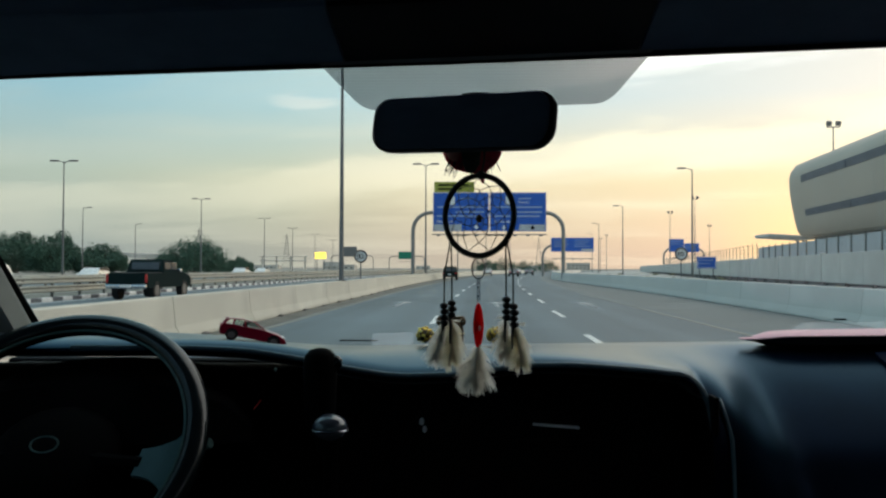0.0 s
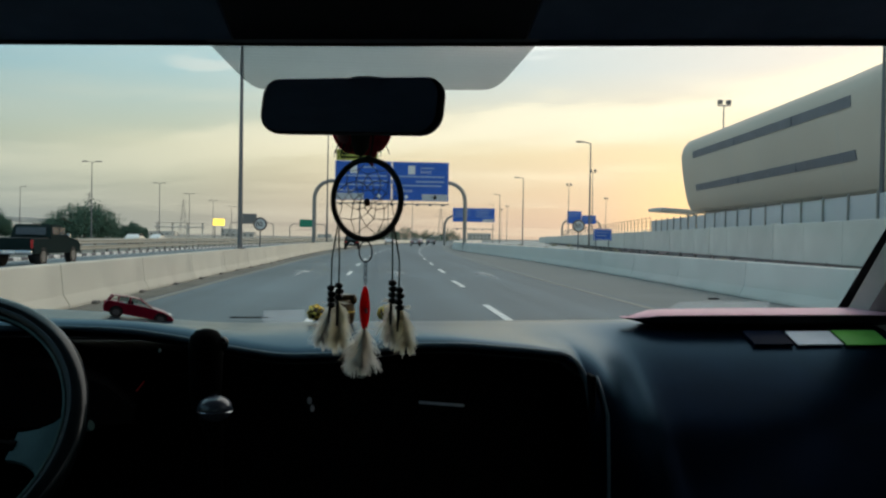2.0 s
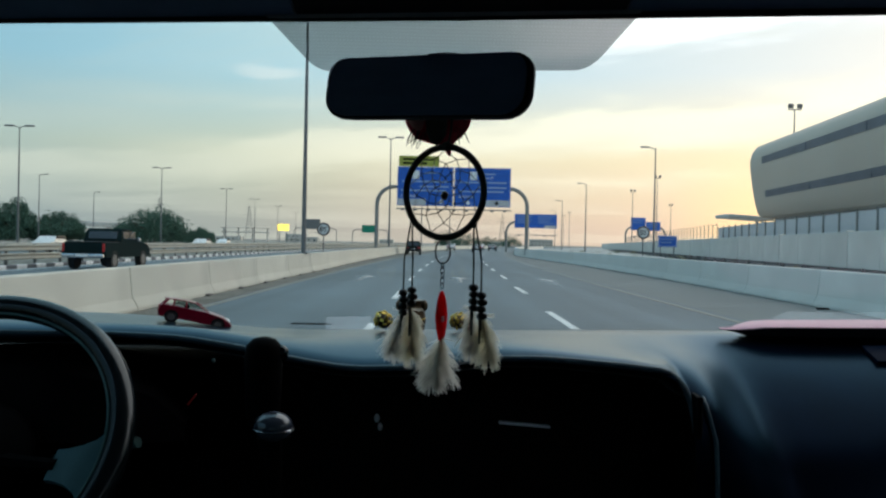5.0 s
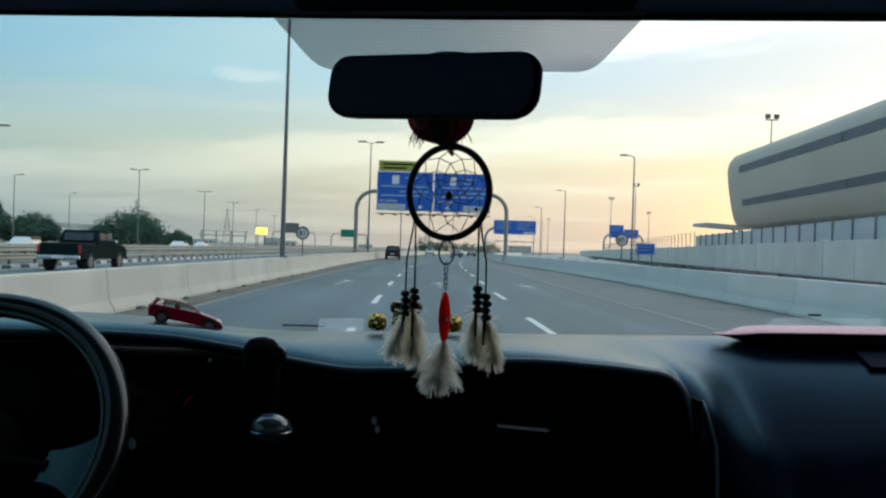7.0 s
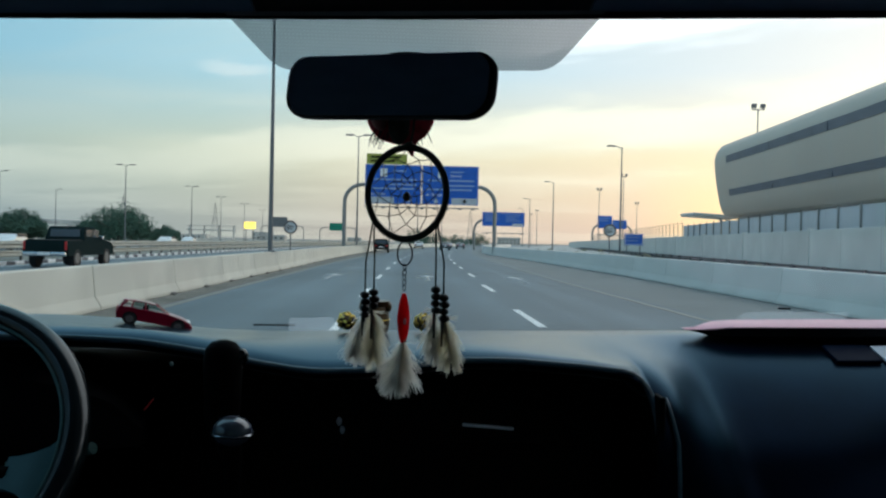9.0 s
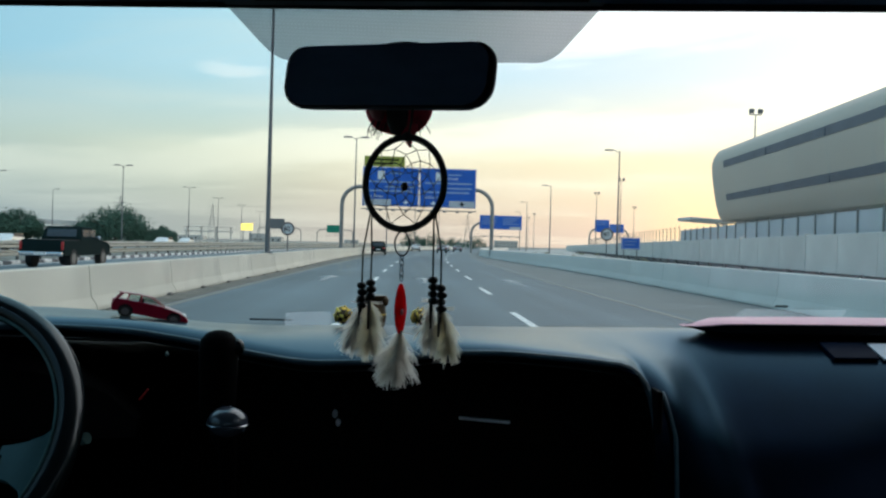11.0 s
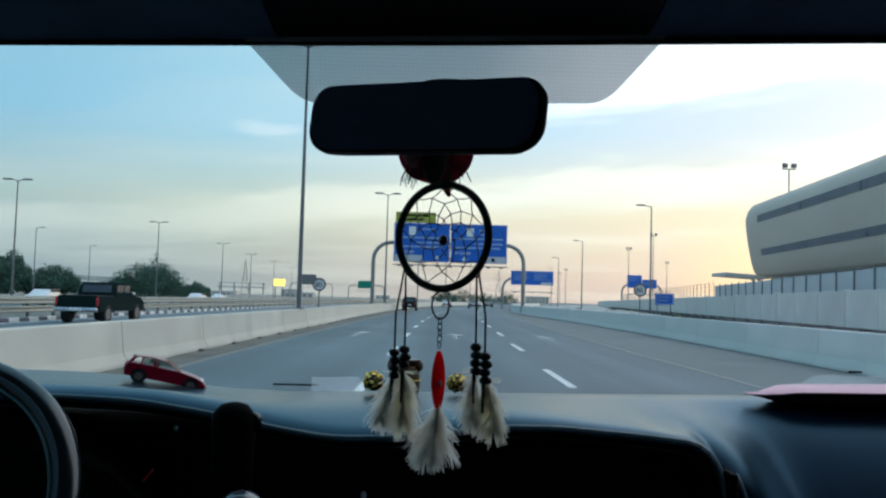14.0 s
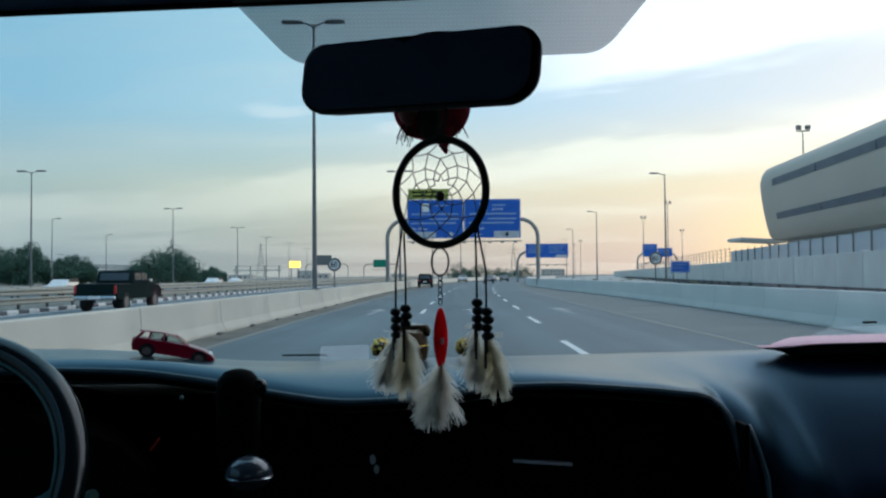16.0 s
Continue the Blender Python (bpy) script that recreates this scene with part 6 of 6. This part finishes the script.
def toy_car():
    t = thing("toy_car", tx(-0.437, 2.005, 1.3545) @ pose(0, 0, 0, 0, 11.0, 16) @ Matrix.Diagonal((0.95, 0.95, 0.86, 1)), "small glossy red toy hatchback parked on the dashboard", "toy car")
    prof = [(-0.070, 0.008), (-0.073, 0.020), (-0.071, 0.0305), (-0.066, 0.0335), (0.018, 0.0330), (0.034, 0.0310), (0.052, 0.0275), (0.066, 0.0215), (0.072, 0.014), (0.071, 0.007)]
    rings = []
    for s in (-1.0, -0.90, 0.0, 0.90, 1.0):
        e = 0.97 if abs(s) == 1 else 1.0
        rings.append([(x * e, s * 0.0285 * (1.0 - 0.10 * max(0.0, (abs(x) - 0.05) / 0.022)), 0.012 + (z - 0.012) * e) for x, z in prof])
    part("body", loft(rings), M["toy"], t)
    # open cabin: pillars, roof and clear panes above the belt line
    roof = part("roof", loft([[(-0.060, w, 0.0452), (-0.050, w * 1.02, 0.0482), (-0.026, w * 1.04, 0.0498), (-0.004, w, 0.0478), (-0.004, w, 0.0462), (-0.026, w * 1.04, 0.0480), (-0.050, w * 1.02, 0.0462)] for w in (-0.0205, -0.010, 0.010, 0.0205)]), M["toy"], t)
    part("spoiler", box(0.008, 0.036, 0.0022, tx(-0.060, 0, 0.0466), bevel=0.001, seg=1), M["toy"], roof)
    for s in (-1, 1):
        for x0, x1, z1, rad in ((0.024, -0.003, 0.0470, 0.0013), (-0.020, -0.022, 0.0485, 0.0016), (-0.046, -0.044, 0.0480, 0.0014), (-0.066, -0.056, 0.0465, 0.0026)):
            part("pillar", tube([(x0, s * 0.0255, 0.032), (x1, s * 0.0203, z1)], rad, 6), M["toy"], t)
        for a, b, c, d in ((-0.044, -0.022, -0.024, -0.043), (-0.018, 0.020, -0.004, -0.020)):
            part("side_window", prism([(a, 0.0332), (b, 0.0332), (c, 0.0468), (d, 0.0478)], 0.0005, tx(0, s * 0.0232, 0)), M["toy_glass"], t, smooth=False)
        for x in (-0.045, 0.045):
            part("wheel_arch", tube([(x, s * 0.0262, 0.0118), (x, s * 0.0287, 0.0118)], 0.0136, 20), M["black"], t)
            wh = part("wheel", tube([(x, s * 0.0215, 0.0100), (x, s * 0.0294, 0.0100)], 0.0112, 18), M["tyre"], t)
            part("rim", tube([(x, s * 0.0292, 0.0100), (x, s * 0.0300, 0.0100)], 0.0072, 12), M["rim"], wh)
    part("windscreen", box(0.028, 0.038, 0.0006, tx(0.010, 0, 0.0400) @ pose(0, 0, 0, 0, 27, 0)), M["toy_glass"], t, smooth=False)
    part("seat", box(0.010, 0.034, 0.010, tx(-0.020, 0, 0.036), bevel=0.002, seg=1), M["black"], t)
    for s in (-1, 1):
        part("headlight", ball(0.005, 0.006, 0.0025, tx(0.063, s * 0.019, 0.0225), 2), M["lens"], t)
        part("tail_light", box(0.004, 0.009, 0.006, tx(-0.0705, s * 0.019, 0.028), bevel=0.001, seg=1), M["tail"], t)
    return t


toy_car()


def dash_z(x, y):
    pr = sorted(top_profile(x)[:9])
    return float(np.interp(y, [a for a, _ in pr], [b for _, b in pr]))


def gold_ball(x, y, r, seed):
    rnd = random.Random(seed)
    g = thing("ornament", (x, y, dash_z(x, y)), "small round ornament of crumpled gold foil petals on the dashboard", "ornament", group="gold ornaments on the dashboard")
    part("core", ball(r * 0.72, r * 0.72, r * 0.72, tx(0, 0, r * 0.9), 2), M["brown"], g)
    for k in range(34):
        a, z = k * 2.399963, 1 - 2 * (k + 0.5) / 34
        if z < -0.75:
            continue
        q = math.sqrt(1 - z * z)
        d = Vector((math.cos(a) * q, math.sin(a) * q, z))
        m = Matrix.Translation(d * r * 0.78 + Vector((0, 0, r * 0.9))) @ d.to_track_quat("Z", "Y").to_matrix().to_4x4() @ pose(0, 0, 0, rnd.uniform(-35, 35), rnd.uniform(-35, 35), rnd.uniform(0, 360))
        part("petal", ball(r * 0.30, r * 0.16, r * 0.09, m, 1), M["gold"], g, smooth=False)
    return g


gold_ball(-0.078, 2.0, 0.0215, 1)
gold_ball(0.064, 2.0, 0.0205, 2)
fx, fy = -0.022, 1.97
fig = thing("ornament", (fx - 0.002, fy, dash_z(fx, fy)), "small brown lacquered pot with dark pattern on the dashboard", "ornament")
rr = []
for z, r in ((0.0, 0.020), (0.006, 0.024), (0.022, 0.0265), (0.040, 0.024), (0.050, 0.021), (0.056, 0.0255), (0.060, 0.026), (0.060, 0.020)):
    rr.append([(r * math.cos(a * math.tau / 18), r * math.sin(a * math.tau / 18), z) for a in range(18)])
part("pot", loft(rr), M["brown"], fig)
for s in (-1, 1):
    part("ear", ball(0.006, 0.008, 0.010, tx(s * 0.024, -0.006, 0.050), 2), M["brown"], fig)
part("gilt_band", tube([(0.0262 * math.cos(a * math.tau / 24), 0.0262 * math.sin(a * math.tau / 24), 0.026) for a in range(24)], 0.0008, 6, True), M["gold"], fig)

# phone holder on the lip of the dashboard
ph = thing("phone_holder", (-0.210, 1.515, 1.285), "black rounded phone holder standing against the dashboard lip", "phone holder")
rr = []
for z, w, d in ((-0.02, 0.020, 0.016), (0.0, 0.024, 0.020), (0.045, 0.0255, 0.022), (0.075, 0.0265, 0.023), (0.088, 0.024, 0.021), (0.097, 0.016, 0.014), (0.100, 0.006, 0.006)):
    rr.append([(w * math.cos(a * math.tau / 22), 0.03 + d * math.sin(a * math.tau / 22), z) for a in range(22)])
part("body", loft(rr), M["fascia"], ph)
part("grip", ball(0.010, 0.010, 0.012, tx(0.024, 0.030, 0.078), 2), M["wheel"], ph)
part("foot", tube([(0, 0.03, -0.015), (0, 0.075, -0.06)], [0.014, 0.014], 10), M["black"], ph)

# long pinkish case lying on the passenger side
case = thing("sunshade", tx(0.822, 1.965, 1.3480) @ pose(0, 0, 0, 1, 0, 0), "long flat pinkish sunshade case with black edge on the dashboard", "sunshade")
rows_b, rows_p = [], []
for x, b0, b1, p1, f, bk in ((-0.276, 0.0245, 0.0250, 0.0262, -0.004, 0.004), (-0.252, 0.0205, 0.0255, 0.0305, -0.018, 0.014), (-0.232, 0.0150, 0.0280, 0.0345, -0.032, 0.026), (-0.212, 0.0115, 0.0320, 0.0375, -0.043, 0.040),
                             (-0.17, 0.0105, 0.0335, 0.0385, -0.050, 0.052), (0.0, 0.0100, 0.0345, 0.0395, -0.055, 0.060), (0.24, 0.0110, 0.0345, 0.0395, -0.055, 0.060), (0.285, 0.0130, 0.0320, 0.0370, -0.044, 0.046)):
    e = lean(x) * 0.5
    rows_b.append([(x, y, z + e) for y, z in ((f + 0.012, b0), (f, b0 + (b1 - b0) * 0.35), (f - 0.003, b1 - 0.0005), (f + 0.004, b1 + 0.001), (bk, b1), (bk, min(b1 - 0.001, b0 + 0.003)))])
    rows_p.append([(x, y, z + e) for y, z in ((f - 0.005, b1), (f - 0.006, b1 + (p1 - b1) * 0.4), (f + 0.004, b1 + (p1 - b1) * 0.85), (f + 0.016, p1), (bk - 0.01, p1), (bk, b1))])
part("black_base", loft(rows_b), M["black"], case, "black padded underside")
part("cover", loft(rows_p), M["pinktop"], case, "glossy pinkish cover")
for nm, x, y, w, d, mt, lab in (("phone", 0.815, 1.868, 0.080, 0.060, "phone", "dark blue flat phone lying on the passenger pad"), ("card", 0.908, 1.868, 0.092, 0.060, "card", "white card lying on the passenger pad"), ("card", 1.005, 1.868, 0.09, 0.065, "card_g", "green card lying on the passenger pad")):
    z = dash_z(x, y)
    tilt = math.degrees(math.atan2(dash_z(x, y + 0.04) - dash_z(x, y - 0.04), 0.08))
    c = tagged(part(nm, box(w, d, 0.003 if nm == "card" else 0.007, bevel=0.001 if nm == "card" else 0.0025), M[mt], at=tx(x, y, z + 0.0045) @ pose(0, 0, 0, tilt, -1.0, 0)), lab, nm)
